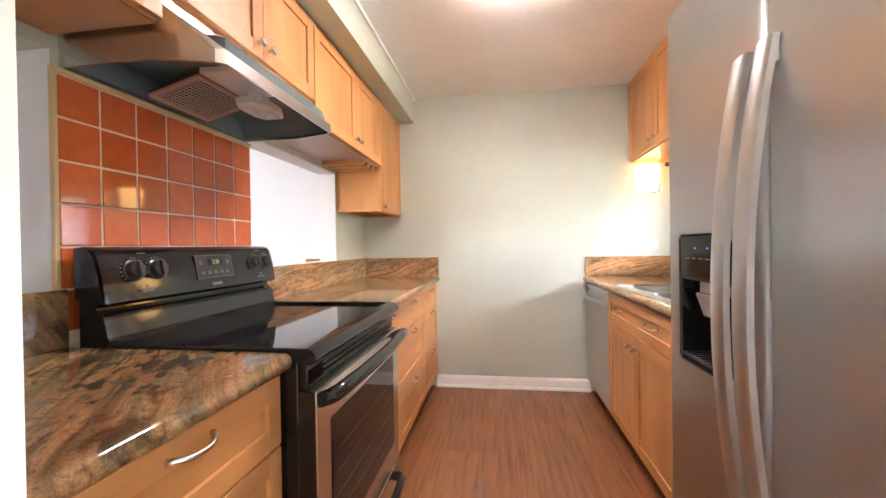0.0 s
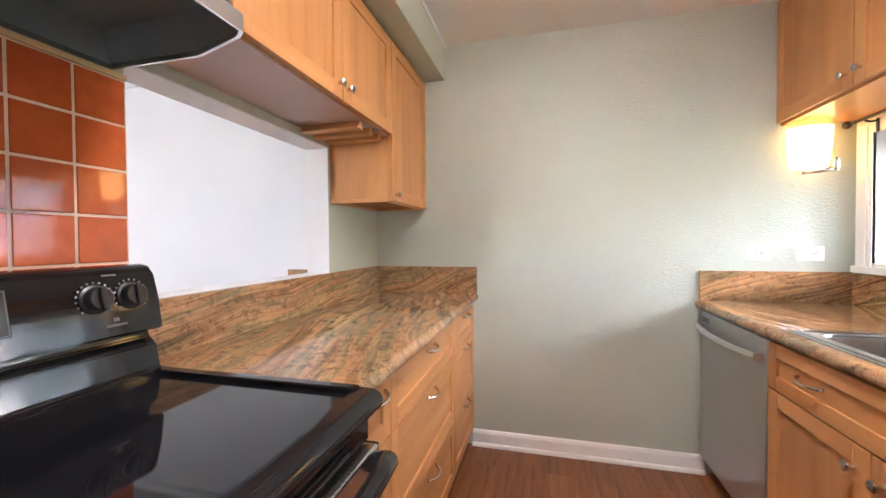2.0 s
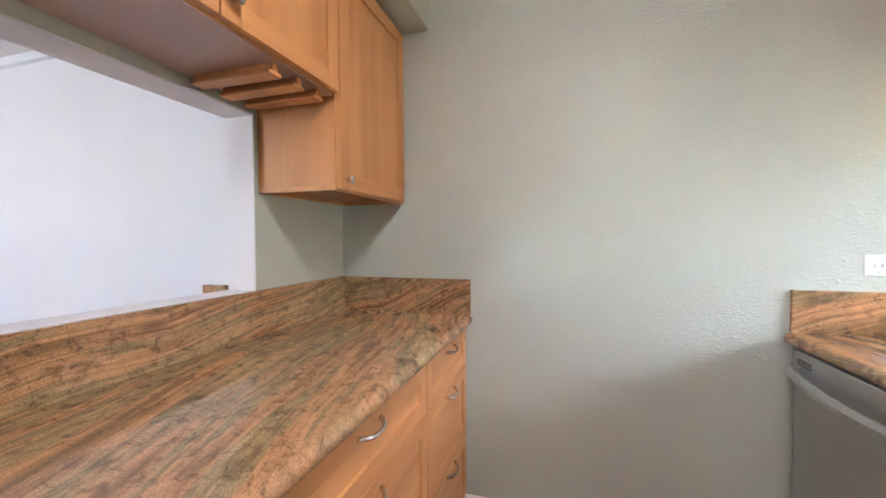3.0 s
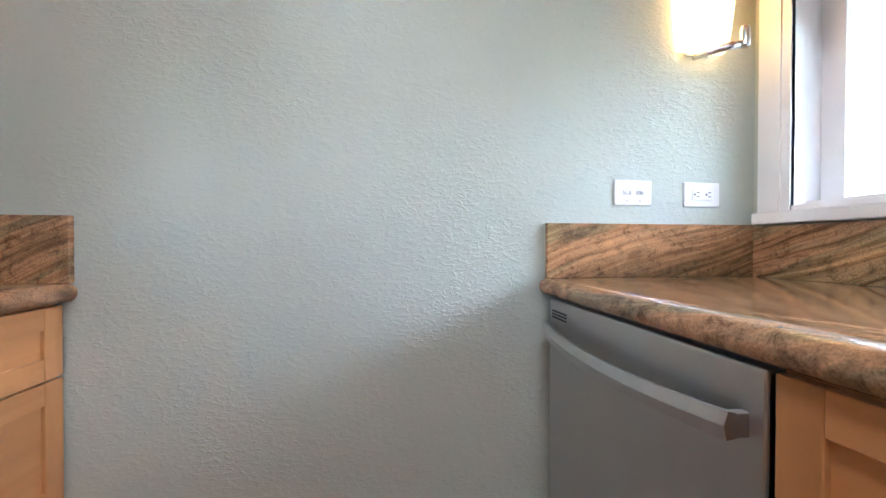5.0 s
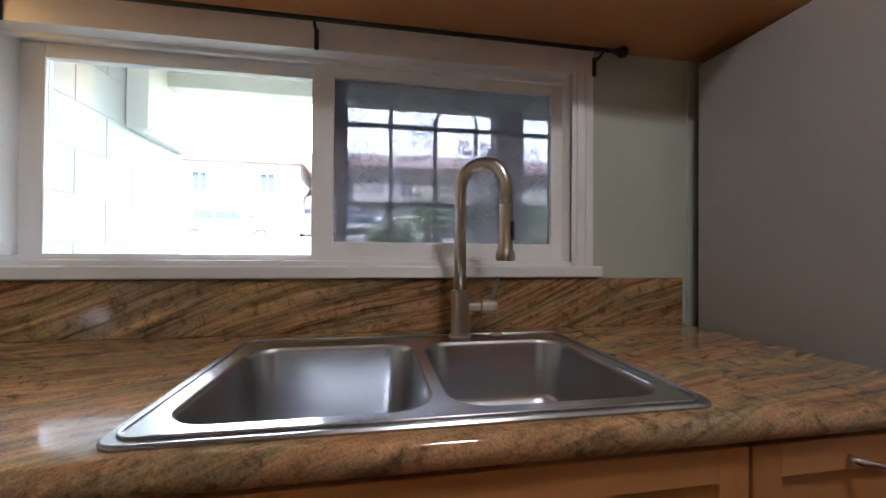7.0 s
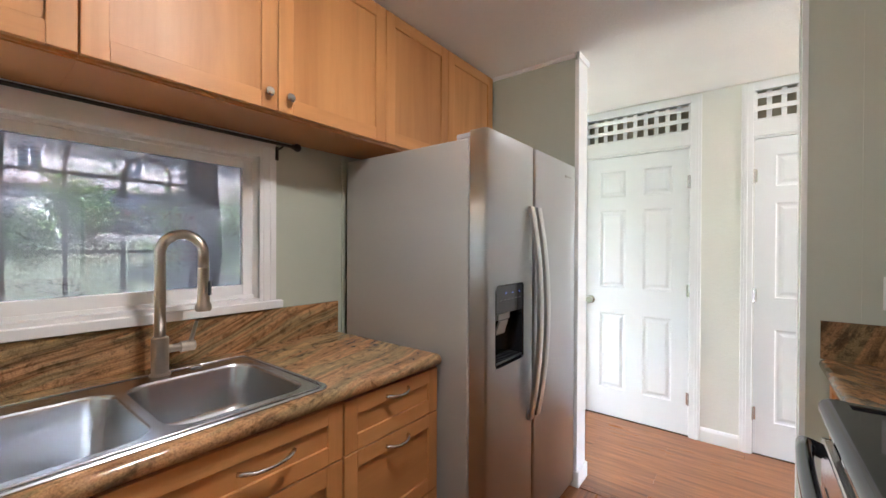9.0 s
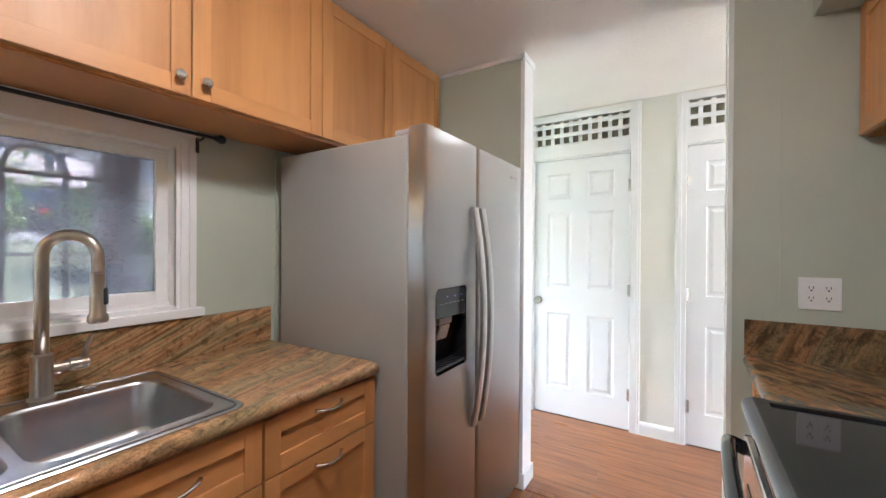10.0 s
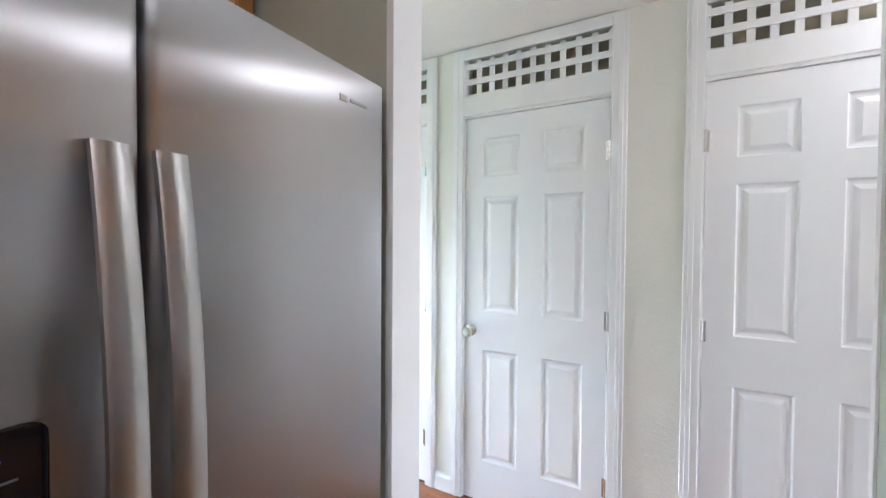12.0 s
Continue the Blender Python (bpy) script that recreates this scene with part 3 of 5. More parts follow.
t = thing("granite_worktop", (0.3, 1.68, 0.87), "polished brown granite worktop between doorway and range", "worktop", "granite worktops")
part("slab", worktop(extrude_y(top_profile(0.635, -0.02), 1.392, 1.968)), GRANITE_DIM, t)
part("upstand", boxes((-0.019, 0.0, 1.403, 1.972, 0.9155, 1.068), bevel=0.0015), GRANITE_DIM, t)
part("end_upstand", boxes((-0.019, 0.632, 1.391, 1.402, 0.9155, 1.060), bevel=0.0015), GRANITE_DIM, t)
t = thing("granite_worktop", (0.3, 3.5, 0.87), "polished brown granite worktop below the pass-through", "worktop", "granite worktops")
part("slab", worktop(extrude_y(top_profile(0.635, -0.02), 2.738, 4.308)), GRANITE, t)
part("upstand", boxes((-0.019, 0.0, 2.738, 4.306, 0.9155, 1.077), bevel=0.0015), GRANITE_BACK, t)
part("end_upstand", boxes((0.0005, 0.628, 4.292, 4.309, 0.9155, 1.075), bevel=0.0015), GRANITE_X, t)
part("end_piece", boxes((-0.245, -0.146, 3.715, 3.738, 1.0, 1.092), bevel=0.0015), GRANITE, t)
tagged(part("window_sill_pass_through", boxes((-0.1415, -0.0195, 2.769, 3.7315, 1.0622, 1.0755), bevel=0.001), WHITE_WALL), "white painted ledge of the pass-through", "sill", kind="structure")
t = thing("granite_worktop", (2.1, 3.3, 0.87), "polished brown granite worktop around the sink", "worktop", "granite worktops")
SX0, SX1, SY0, SY1 = 1.845, 2.335, 2.775, 3.54
bm = bmesh.new()
ys = (2.262, SY0, SY1, 4.308)
for a, b in zip(ys, ys[1:]):
    extrude_y(top_profile(1.785, SX0), a, b, bm)
    if a != SY0:
        box(SX0, SX1, a, b, 0.87, 0.915, into=bm)
    box(SX1, 2.464, a, b, 0.87, 0.915, into=bm)
bmesh.ops.remove_doubles(bm, verts=bm.verts, dist=0.0002)
inner_faces = [f for f in bm.faces if len(set(round(v.co.y, 4) for v in f.verts)) == 1 and abs(f.calc_center_median().y - 2.262) > 0.01 and abs(f.calc_center_median().y - 4.308) > 0.01 and not (SX0 - 0.001 < f.calc_center_median().x < SX1 + 0.001)]
bmesh.ops.delete(bm, geom=inner_faces, context="FACES_ONLY")
worktop(bm)
part("slab", bm, GRANITE, t)
part("upstand", boxes((2.446, 2.464, 2.252, 4.306, 0.9155, 1.064), bevel=0.0015), GRANITE_UP, t)
part("end_upstand", boxes((1.802, 2.4455, 4.292, 4.309, 0.9155, 1.068), bevel=0.0015), GRANITE_X, t)


# ---- sink and tap ----
def rrect(x0, x1, y0, y1, r, z, seg=6):
    pts = []
    for cx, cy, a0 in ((x1 - r, y1 - r, 0), (x0 + r, y1 - r, 90), (x0 + r, y0 + r, 180), (x1 - r, y0 + r, 270)):
        for k in range(seg + 1):
            a = radians(a0 + 90 * k / seg)
            pts.append((cx + r * math.cos(a), cy + r * math.sin(a), z))
    return pts


def loft(bm, loops, close=True):
    rings = [[bm.verts.new(p) for p in l] for l in loops]
    n = len(rings[0])
    for a, b in zip(rings, rings[1:]):
        for k in range(n):
            bm.faces.new((a[k], a[(k + 1) % n], b[(k + 1) % n], b[k]))
    if close:
        bm.faces.new(rings[-1])
    return rings


sink = thing("double_sink", (2.09, 3.155, 0.72), "stainless steel double-bowl drop-in sink", "sink")
ox0, ox1, oy0, oy1, zt = 1.82, 2.352, 2.749, 3.566, 0.922
bowls = ((1.862, 2.262, 3.162, 3.524, 0.19), (1.862, 2.262, 2.788, 3.142, 0.16))
bm = bmesh.new()
outer = [bm.verts.new(p) for p in rrect(ox0, ox1, oy0, oy1, 0.03, zt)]
edges = [bm.edges.new((outer[i], outer[(i + 1) % len(outer)])) for i in range(len(outer))]
for x0, x1, y0, y1, d in bowls:
    l = [bm.verts.new(p) for p in rrect(x0, x1, y0, y1, 0.065, zt)]
    edges += [bm.edges.new((l[i], l[(i + 1) % len(l)])) for i in range(len(l))]
bmesh.ops.triangle_fill(bm, use_beauty=True, use_dissolve=False, edges=edges)
loft(bm, [rrect(ox0, ox1, oy0, oy1, 0.03, zt), rrect(ox0 - 0.003, ox1 + 0.003, oy0 - 0.003, oy1 + 0.003, 0.033, zt - 0.003), rrect(ox0 - 0.003, ox1 + 0.003, oy0 - 0.003, oy1 + 0.003, 0.033, 0.9155)], False)
bmesh.ops.recalc_face_normals(bm, faces=bm.faces[:])
# raised bead round the deck
tube([Vector(p) + Vector((0, 0, 0.001)) for p in rrect(ox0 + 0.012, ox1 - 0.012, oy0 + 0.012, oy1 - 0.012, 0.03, zt)] + [Vector(rrect(ox0 + 0.012, ox1 - 0.012, oy0 + 0.012, oy1 - 0.012, 0.03, zt + 0.001)[0])], 0.003, 6, bm)
part("rim", smooth(bm, 30), SINKSTEEL, sink)
for x0, x1, y0, y1, d in bowls:
    bm = bmesh.new()
    loops = []
    for inset, dz, r in ((0, 0, 0.065), (0.003, -0.003, 0.064), (0.006, -0.012, 0.062), (0.014, -d + 0.03, 0.058), (0.022, -d + 0.010, 0.052), (0.04, -d, 0.045), (0.12, -d - 0.004, 0.03)):
        loops.append(rrect(x0 + inset, x1 - inset, y0 + inset, y1 - inset, r, zt + dz))
    loft(bm, loops)
    bmesh.ops.recalc_face_normals(bm, faces=bm.faces[:])
    bmesh.ops.reverse_faces(bm, faces=bm.faces[:])
    b = part("bowl", smooth(bm, 60), SINKSTEEL, sink)
    part("drain", lathe([(0.045, 0), (0.045, 0.003), (0.036, 0.004), (0.03, -0.0), (0.0, 0.0)], ((x0 + x1) / 2, (y0 + y1) / 2, zt - d - 0.003), "z", 20), NICKEL, b, "bright drain ring")
for y in (2.93,):
    part("hole_cover", lathe([(0.018, 0), (0.018, 0.003), (0.012, 0.006), (0, 0.006)], (2.318, y, zt), "z", 16), NICKEL, sink)

tap = thing("kitchen_tap", (2.328, 3.03, 0.922), "brushed nickel pull-down kitchen tap", "tap")
tx, ty = 2.322, 3.03
part("base", lathe([(0.029, 0), (0.029, 0.004), (0.0235, 0.008), (0.0235, 0.118), (0.019, 0.122), (0.0, 0.122)], (tx, ty, 0.922), "z", 24), BRONZENICKEL, tap)
ar = 0.062
dirv = Vector((-0.62, -0.78, 0)).normalized()
arc = [(tx, ty, 1.03), (tx, ty, 1.15), (tx, ty, 1.25), (tx, ty, 1.308)]
for k in range(1, 15):
    a = math.pi * k / 14
    c = Vector((tx, ty, 1.308)) + dirv * (ar - ar * math.cos(a)) + Vector((0, 0, ar * math.sin(a)))
    arc.append(tuple(c))
e = Vector(arc[-1])
arc += [tuple(e - Vector((0, 0, 0.045)))]
part("spout", tube(arc, 0.0155, 16), BRONZENICKEL, tap)
sp = part("spray_head", lathe([(0.0168, 0), (0.0172, 0.003), (0.0165, 0.006), (0.017, 0.05), (0.0185, 0.112), (0.0235, 0.120), (0.0245, 0.134), (0.021, 0.140), (0.0, 0.140)], tuple(e - Vector((0, 0, 0.046))), "-z", 20), BRONZENICKEL, tap)
bt = boxes((-0.008, 0.008, -0.004, 0.004, -0.024, 0.024), bevel=0.003)
bmesh.ops.transform(bt, matrix=Matrix.Translation(e + dirv * 0.0185 - Vector((0, 0, 0.112))) @ Euler((0, 0, math.atan2(dirv.y, dirv.x) - math.pi / 2)).to_matrix().to_4x4(), verts=bt.verts)
part("button", bt, BLACKPL, sp, "black spray button")
lev = lathe([(0.0125, 0), (0.0125, 0.036), (0.0175, 0.039), (0.0175, 0.078), (0.013, 0.082), (0, 0.082)], (tx, ty - 0.018, 1.0), "-y", 18)
part("valve", lev, BRONZENICKEL, tap)
part("lever", tube([(tx, ty - 0.085, 1.008), (tx - 0.001, ty - 0.092, 1.034), (tx - 0.003, ty - 0.104, 1.078)], [0.0075, 0.0065, 0.005], 10), BRONZENICKEL, tap)


# ---- dishwasher ----
dw = thing("dishwasher", (2.1, 3.96, 0), "grey stainless dishwasher with a curved bar handle", "dishwasher")
part("body", boxes((1.832, 2.46, 3.664, 4.285, 0.1, 0.866)), BLACKPL, dw)
part("door", boxes((1.805, 1.8315, 3.664, 4.284, 0.105, 0.862), bevel=0.004), DWSTEEL, dw)
part("toe_kick", boxes((1.88, 1.90, 3.664, 4.285, 0.0, 0.099)), BLACKPL, dw)
hb2 = bmesh.new()
hp = []
for k in range(17):
    u = -1 + k / 8
    x, y = 1.805 - 0.026 - 0.024 * (1 - u * u), 3.968 + u * 0.283
    zz = 0.779 + 0.010 * u * u
    hp.append([(x - 0.006, y, zz - 0.018), (x + 0.006, y, zz - 0.016), (x + 0.006, y, zz + 0.016), (x - 0.004, y, zz + 0.018), (x - 0.010, y, zz)])
rings = loft(hb2, hp)
hb2.faces.new(rings[0][::-1])
bmesh.ops.recalc_face_normals(hb2, faces=hb2.faces[:])
for yy in (3.685, 4.239):
    box(1.783, 1.8045, yy, yy + 0.012, 0.773, 0.804, 0.001, 1, hb2)
dd = part("handle", hb2, STEEL_HANDLE, dw, "bowed steel bar handle")
part("vent", boxes(*[(1.8025, 1.8055, 4.18, 4.26, 0.815 + 0.008 * k, 0.819 + 0.008 * k) for k in range(3)]), BLACKPL, dw)

# ---- refrigerator ----
fr = thing("refrigerator", (2.0, 1.8, 0), "side-by-side stainless refrigerator with grey sides and a dispenser", "refrigerator")
part("body", boxes((1.676, 2.40, 1.330, 2.240, 0.02, 1.745), bevel=0.008), FRIDGESIDE, fr, "satin grey cabinet")
part("gasket", boxes((1.668, 1.6758, 1.338, 2.232, 0.06, 1.735)), BLACKPL, fr)
part("kick_grille", boxes((1.66, 1.69, 1.34, 2.24, 0.012, 0.058), *[(1.655, 1.66, 1.36 + 0.04 * k, 1.385 + 0.04 * k, 0.02, 0.05) for k in range(22)]), GREYPL, fr)
FX0, FX1 = 1.594, 1.667


def fridge_door(y0, y1, hole):
    z0, z1 = 0.065, 1.768
    bm = bmesh.new()
    if hole:
        hy0, hy1, hz0, hz1 = hole
    prof = [(FX1, y0), (FX0 + 0.012, y0), (FX0 + 0.004, y0 + 0.004), (FX0, y0 + 0.014), (FX0, y1 - 0.014), (FX0 + 0.004, y1 - 0.004), (FX0 + 0.012, y1), (FX1, y1)]

    def prism(pf, za, zb):
        a = [bm.verts.new((x, y, za)) for x, y in pf]
        b = [bm.verts.new((x, y, zb)) for x, y in pf]
        m = len(pf)
        for i in range(m):
            bm.faces.new((a[i], a[(i + 1) % m], b[(i + 1) % m], b[i]))
        bm.faces.new(a[::-1])
        bm.faces.new(b)
    if not hole:
        prism(prof, z0, z1)
    else:
        prism(prof, z0, hz0)
        prism(prof, hz1, z1)
        left = [(FX1, y0), (FX0 + 0.012, y0), (FX0 + 0.004, y0 + 0.004), (FX0, y0 + 0.014), (FX0, hy0), (FX1, hy0)]
        right = [(FX1, hy1), (FX0, hy1), (FX0, y1 - 0.014), (FX0 + 0.004, y1 - 0.004), (FX0 + 0.012, y1), (FX1, y1)]
        prism(left, hz0, hz1)
        prism(right, hz0, hz1)
    bmesh.ops.recalc_face_normals(bm, faces=bm.faces[:])
    return smooth(bm, 50)


DY0, DY1, DZ0, DZ1 = 1.947, 2.180, 0.870, 1.188
fd = part("freezer_door", fridge_door(1.8535, 2.246, (DY0, DY1, DZ0, DZ1)), STEEL, fr)
rd = part("fridge_door", fridge_door(1.328, 1.8445, None), STEEL, fr)
part("badge", boxes((1.5922, 1.5942, 1.398, 1.452, 1.697, 1.704), (1.5922, 1.5942, 1.464, 1.484, 1.692, 1.706)), GREYPL, rd, "small maker's plate without lettering")
for d, yy in ((fd, 1.892), (rd, 1.823)):
    bm, rows = bmesh.new(), []
    for k in range(25):
        u = -1 + k / 12
        xo, z = FX0 - 0.002 - 0.044 * (1 - u * u), 1.05 + u * 0.458
        rows.append([(xo - dx, yy + dy, z) for dx, dy in ((0.0, -0.0205), (0.011, -0.0205), (0.0145, -0.016), (0.016, 0.0), (0.0145, 0.016), (0.011, 0.0205), (0.0, 0.0205))])
    ends = loft(bm, rows)
    bm.faces.new(ends[0][::-1])
    bmesh.ops.recalc_face_normals(bm, faces=bm.faces[:])
    smooth(bm, 35)
    for za, zb in ((1.462, 1.504), (0.596, 0.638)):
        box(FX0 - 0.010, FX0 + 0.002, yy - 0.015, yy + 0.015, za, zb, 0.004, 2, bm)
    part("handle", bm, STEEL_HANDLE, d, "long bowed stainless handle")
# dispenser: hollow with a control face above and a drip tray below
bm = bmesh.new()
loft(bm, [[(x, DY0 + i, DZ0 + i), (x, DY1 - i, DZ0 + i), (x, DY1 - i, DZ1 - i), (x, DY0 + i, DZ1 - i)] for x, i in ((FX0 + 0.0005, 0.0005), (FX0 - 0.0015, 0.003), (FX0 + 0.004, 0.006), (FX1 - 0.006, 0.012))])
dp = part("dispenser", bm, BLACK, fd, "glossy black dispenser hollow")
for cy, sy in ((DY0, 1), (DY1, -1)):
    for cz, sz in ((DZ0, 1), (DZ1, -1)):
        rr = 0.02
        ring = [(cy, cz)] + [(cy + sy * rr * (1 - math.sin(radians(a))), cz + sz * rr * (1 - math.cos(radians(a)))) for a in range(0, 91, 15)]
        ear = bmesh.new()
        loft(ear, [[(x, y, z) for y, z in ring] for x in (FX0 + 0.012, FX0 - 0.002)])
        bmesh.ops.recalc_face_normals(ear, faces=ear.faces[:])
        part("corner_piece", ear, STEEL, fd)
for yy in (1.40, 2.16):
    part("hinge_cover", boxes((1.60, 1.74, yy, yy + 0.075, 1.7455, 1.7675 if yy < 2 else 1.767), bevel=0.006), GREYPL, fr, "grey plastic hinge cover")
part("control_face", boxes((FX0 + 0.001, FX0 + 0.03, DY0 + 0.002, DY1 - 0.002, 1.075, DZ1 - 0.002), bevel=0.004), BLACK, dp)
part("nozzle_cover", boxes((FX0 + 0.02, FX0 + 0.045, 2.03, 2.12, 1.045, 1.076), bevel=0.003), GREYPL, dp)
pb = boxes((FX0 + 0.012, FX0 + 0.02, 2.055, 2.125, 0.985, 1.044), bevel=0.003)
bmesh.ops.rotate(pb, cent=(FX0 + 0.015, 2.09, 1.044), matrix=Matrix.Rotation(radians(-18), 3, "Y"), verts=pb.verts)
part("paddle", pb, GREYPL, dp, "grey plastic push paddle")
tray = part("drip_tray", boxes((FX0 + 0.003, FX1 - 0.006, DY0 + 0.006, DY1 - 0.006, DZ0 + 0.0125, DZ0 + 0.02)), BLACKPL, dp)
for k in range(10):
    part("tray_slat", boxes((FX0 + 0.006, FX1 - 0.01, DY0 + 0.02 + 0.02 * k, DY0 + 0.026 + 0.02 * k, DZ0 + 0.02, DZ0 + 0.024)), BLACKPL, dp)
for y in (1.985, 2.04, 2.095):
    part("indicator", boxes((FX0 + 0.0, FX0 + 0.0012, y, y + 0.005, 1.151, 1.155)), BLUELED, dp, "blue indicator light")
part("buttons", boxes(*[(FX0 + 0.0, FX0 + 0.0012, 1.972 + 0.031 * k, 1.99 + 0.031 * k, 1.127, 1.1295) for k in range(6)]), PRINT, dp)


# ---- range ----
RY0, RY1 = 1.974, 2.734
rg = thing("electric_range", (0.35, 2.354, 0), "black and stainless freestanding electric range with glass top", "range")
part("body", boxes((0.03, 0.645, RY0, RY1, 0.03, 0.905), bevel=0.003), BLACK, rg)
part("foot", boxes((0.1, 0.14, RY0 + 0.05, RY0 + 0.09, 0, 0.03), (0.56, 0.60, RY0 + 0.05, RY0 + 0.09, 0, 0.03), (0.1, 0.14, RY1 - 0.09, RY1 - 0.05, 0, 0.03), (0.56, 0.60, RY1 - 0.09, RY1 - 0.05, 0, 0.03)), BLACKPL, rg)
ct = part("cooktop", boxes((0.125, 0.655, RY0 + 0.02, RY1 - 0.02, 0.905, 0.9195)), GLASSTOP, rg, "black ceramic glass hob")
fp = [(0.64, 0.895), (0.64, 0.926), (0.672, 0.926), (0.688, 0.920), (0.696, 0.908), (0.696, 0.895), (0.688, 0.888), (0.66, 0.885)]
bm = smooth(extrude_y(fp, RY0 - 0.006, RY1 + 0.006), 50)
box(0.12, 0.645, RY0 - 0.006, RY0 + 0.022, 0.898, 0.926, 0.004, 2, bm)
box(0.12, 0.645, RY1 - 0.020, RY1 + 0.009, 0.898, 0.931, 0.006, 3, bm)
part("cooktop_frame", bm, BLACK, ct)
# riser and control panel
riser = [(0.03, 0.905), (0.128, 0.905), (0.128, 0.926), (0.118, 0.934), (0.105, 0.99), (0.085, 1.005), (0.078, 1.03), (0.078, 1.045), (0.03, 1.045)]
bm = extrude_y(riser, RY0, RY1)
bmesh.ops.bevel(bm, geom=[e for e in bm.edges if abs(e.verts[0].co.y - e.verts[1].co.y) > 0.1], offset=0.003, segments=2, affect="EDGES")
part("riser", smooth(bm, 25), BLACK, rg)
for z0, z1, x0 in ((0.930, 0.936, 0.1185), (0.992, 0.997, 0.105)):
    part("riser_rib", boxes((x0 - 0.004, x0 + 0.003, RY0 + 0.03, RY1 - 0.03, z0, z1), bevel=0.002), BLACK, rg)
panel = [(0.025, 1.04), (0.112, 1.025), (0.118, 1.030), (0.108, 1.10), (0.092, 1.158), (0.078, 1.174), (0.055, 1.180), (0.025, 1.176)]
bm = extrude_y(panel, RY0 - 0.012, RY1 + 0.012)
bmesh.ops.bevel(bm, geom=[e for e in bm.edges if abs(e.verts[0].co.y - e.verts[1].co.y) < 1e-5], offset=0.006, segments=2, affect="EDGES")
cp = part("control_panel", smooth(bm, 40), BLACK, rg)
tilt = Matrix.Rotation(radians(-11), 4, "Y")


def on_panel(bm, y, z):
    """Sets a piece made about the origin, facing +x, on the leaning panel."""
    x = 0.1185 - (z - 1.03) * 0.145 if z < 1.10 else 0.109 - (z - 1.10) * 0.27
    bmesh.ops.transform(bm, matrix=Matrix.Translation((x, y, z)) @ tilt, verts=bm.verts)
    return bm


for y in (2.057, 2.133, 2.605, 2.678):
    kb = on_panel(lathe([(0.031, 0), (0.031, 0.003), (0.026, 0.005), (0.0255, 0.018), (0.022, 0.022), (0, 0.022)], (0, 0, 0), "x", 24), y, 1.112)
    k = part("control_knob", kb, BLACKPL, cp, "ribbed black plastic knob")
    bm = boxes((0.0215, 0.030, -0.006, 0.006, -0.024, 0.024), bevel=0.003)
    part("grip", on_panel(bm, y, 1.112), BLACKPL, k)
    dots = bmesh.new()
    for q in range(15):
        a = radians(-130 + 260 * q / 14 + 90)
        box(0.0005, 0.0015, 0.036 * math.cos(a) - 0.002, 0.036 * math.cos(a) + 0.002, 0.036 * math.sin(a) - 0.002, 0.036 * math.sin(a) + 0.002, into=dots)
    part("dial_marks", on_panel(dots, y, 1.112), DIALWHITE, cp)
for y in (2.095, 2.64):
    part("caption", on_panel(boxes((0.0005, 0.0012, -0.022, 0.022, -0.0025, 0.0025), (0.0005, 0.0012, -0.006, 0.006, 0.008, 0.016)), y, 1.052), PRINT, cp)
    part("caption", on_panel(boxes((0.0005, 0.0012, -0.014, 0.014, -0.002, 0.002)), y, 1.160), PRINT, cp)
part("display_panel", on_panel(boxes((0.0, 0.003, -0.09, 0.09, -0.042, 0.042), bevel=0.0014), 2.376, 1.108), BLACKPL, cp)
part("display_window", on_panel(boxes((0.003, 0.0042, -0.034, 0.034, 0.004, 0.026)), 2.376, 1.108), BLACK, cp)
for dy in (-0.07, -0.04, -0.01, 0.02, 0.05):
    part("button", on_panel(boxes((0.003, 0.0042, dy, dy + 0.015, -0.028, -0.016)), 2.376, 1.108), BUTTON, cp)
for dy in (-0.075, 0.058):
    part("button", on_panel(boxes((0.003, 0.0042, dy, dy + 0.015, 0.008, 0.022)), 2.376, 1.108), BUTTON, cp)
part("display_outline", on_panel(boxes((0.003, 0.0036, -0.088, 0.088, 0.0385, 0.0400), (0.003, 0.0036, -0.088, 0.088, -0.0400, -0.0385), (0.003, 0.0036, -0.088, -0.0865, -0.0385, 0.0385), (0.003, 0.0036, 0.0865, 0.088, -0.0385, 0.0385)), 2.376, 1.108), PRINT, cp)
part("nameplate", on_panel(boxes((0.0, 0.0015, -0.024, 0.024, -0.005, 0.005)), 2.376, 1.046), PRINT, cp, "small pale nameplate without lettering")
txt = bpy.data.curves.new("clock_digits", "FONT")
txt.body, txt.size, txt.align_x, txt.align_y, txt.extrude = "2:35", 0.022, "CENTER", "CENTER", 0.0002
txt.materials.append(CLOCK)
tob = new("clock_digits", txt)
tob.parent = cp
tob.matrix_basis = Matrix.Translation((0.1115, 2.376, 1.124)) @ tilt @ Euler((radians(90), 0, radians(90))).to_matrix().to_4x4()
tob["label"] = "green clock digits"
# oven door, drawer and vent strip
vs = part("vent_strip", boxes((0.645, 0.668, RY0 + 0.004, RY1 - 0.004, 0.825, 0.884), bevel=0.003), BLACK, rg)
part("vent_slot", boxes(*[(0.666, 0.671, RY0 + 0.09, RY1 - 0.09, 0.836 + 0.014 * k, 0.841 + 0.014 * k) for k in range(3)], bevel=0.001), BLACKPL, vs)
od = part("oven_door", boxes((0.646, 0.690, RY0 + 0.003, RY1 - 0.003, 0.262, 0.818), bevel=0.005), STEEL_H, rg, "stainless steel oven door")
for yy in (RY0, RY1 - 0.0028):
    part("door_edge", boxes((0.644, 0.688, yy, yy + 0.0028, 0.262, 0.818)), BLACK, od)
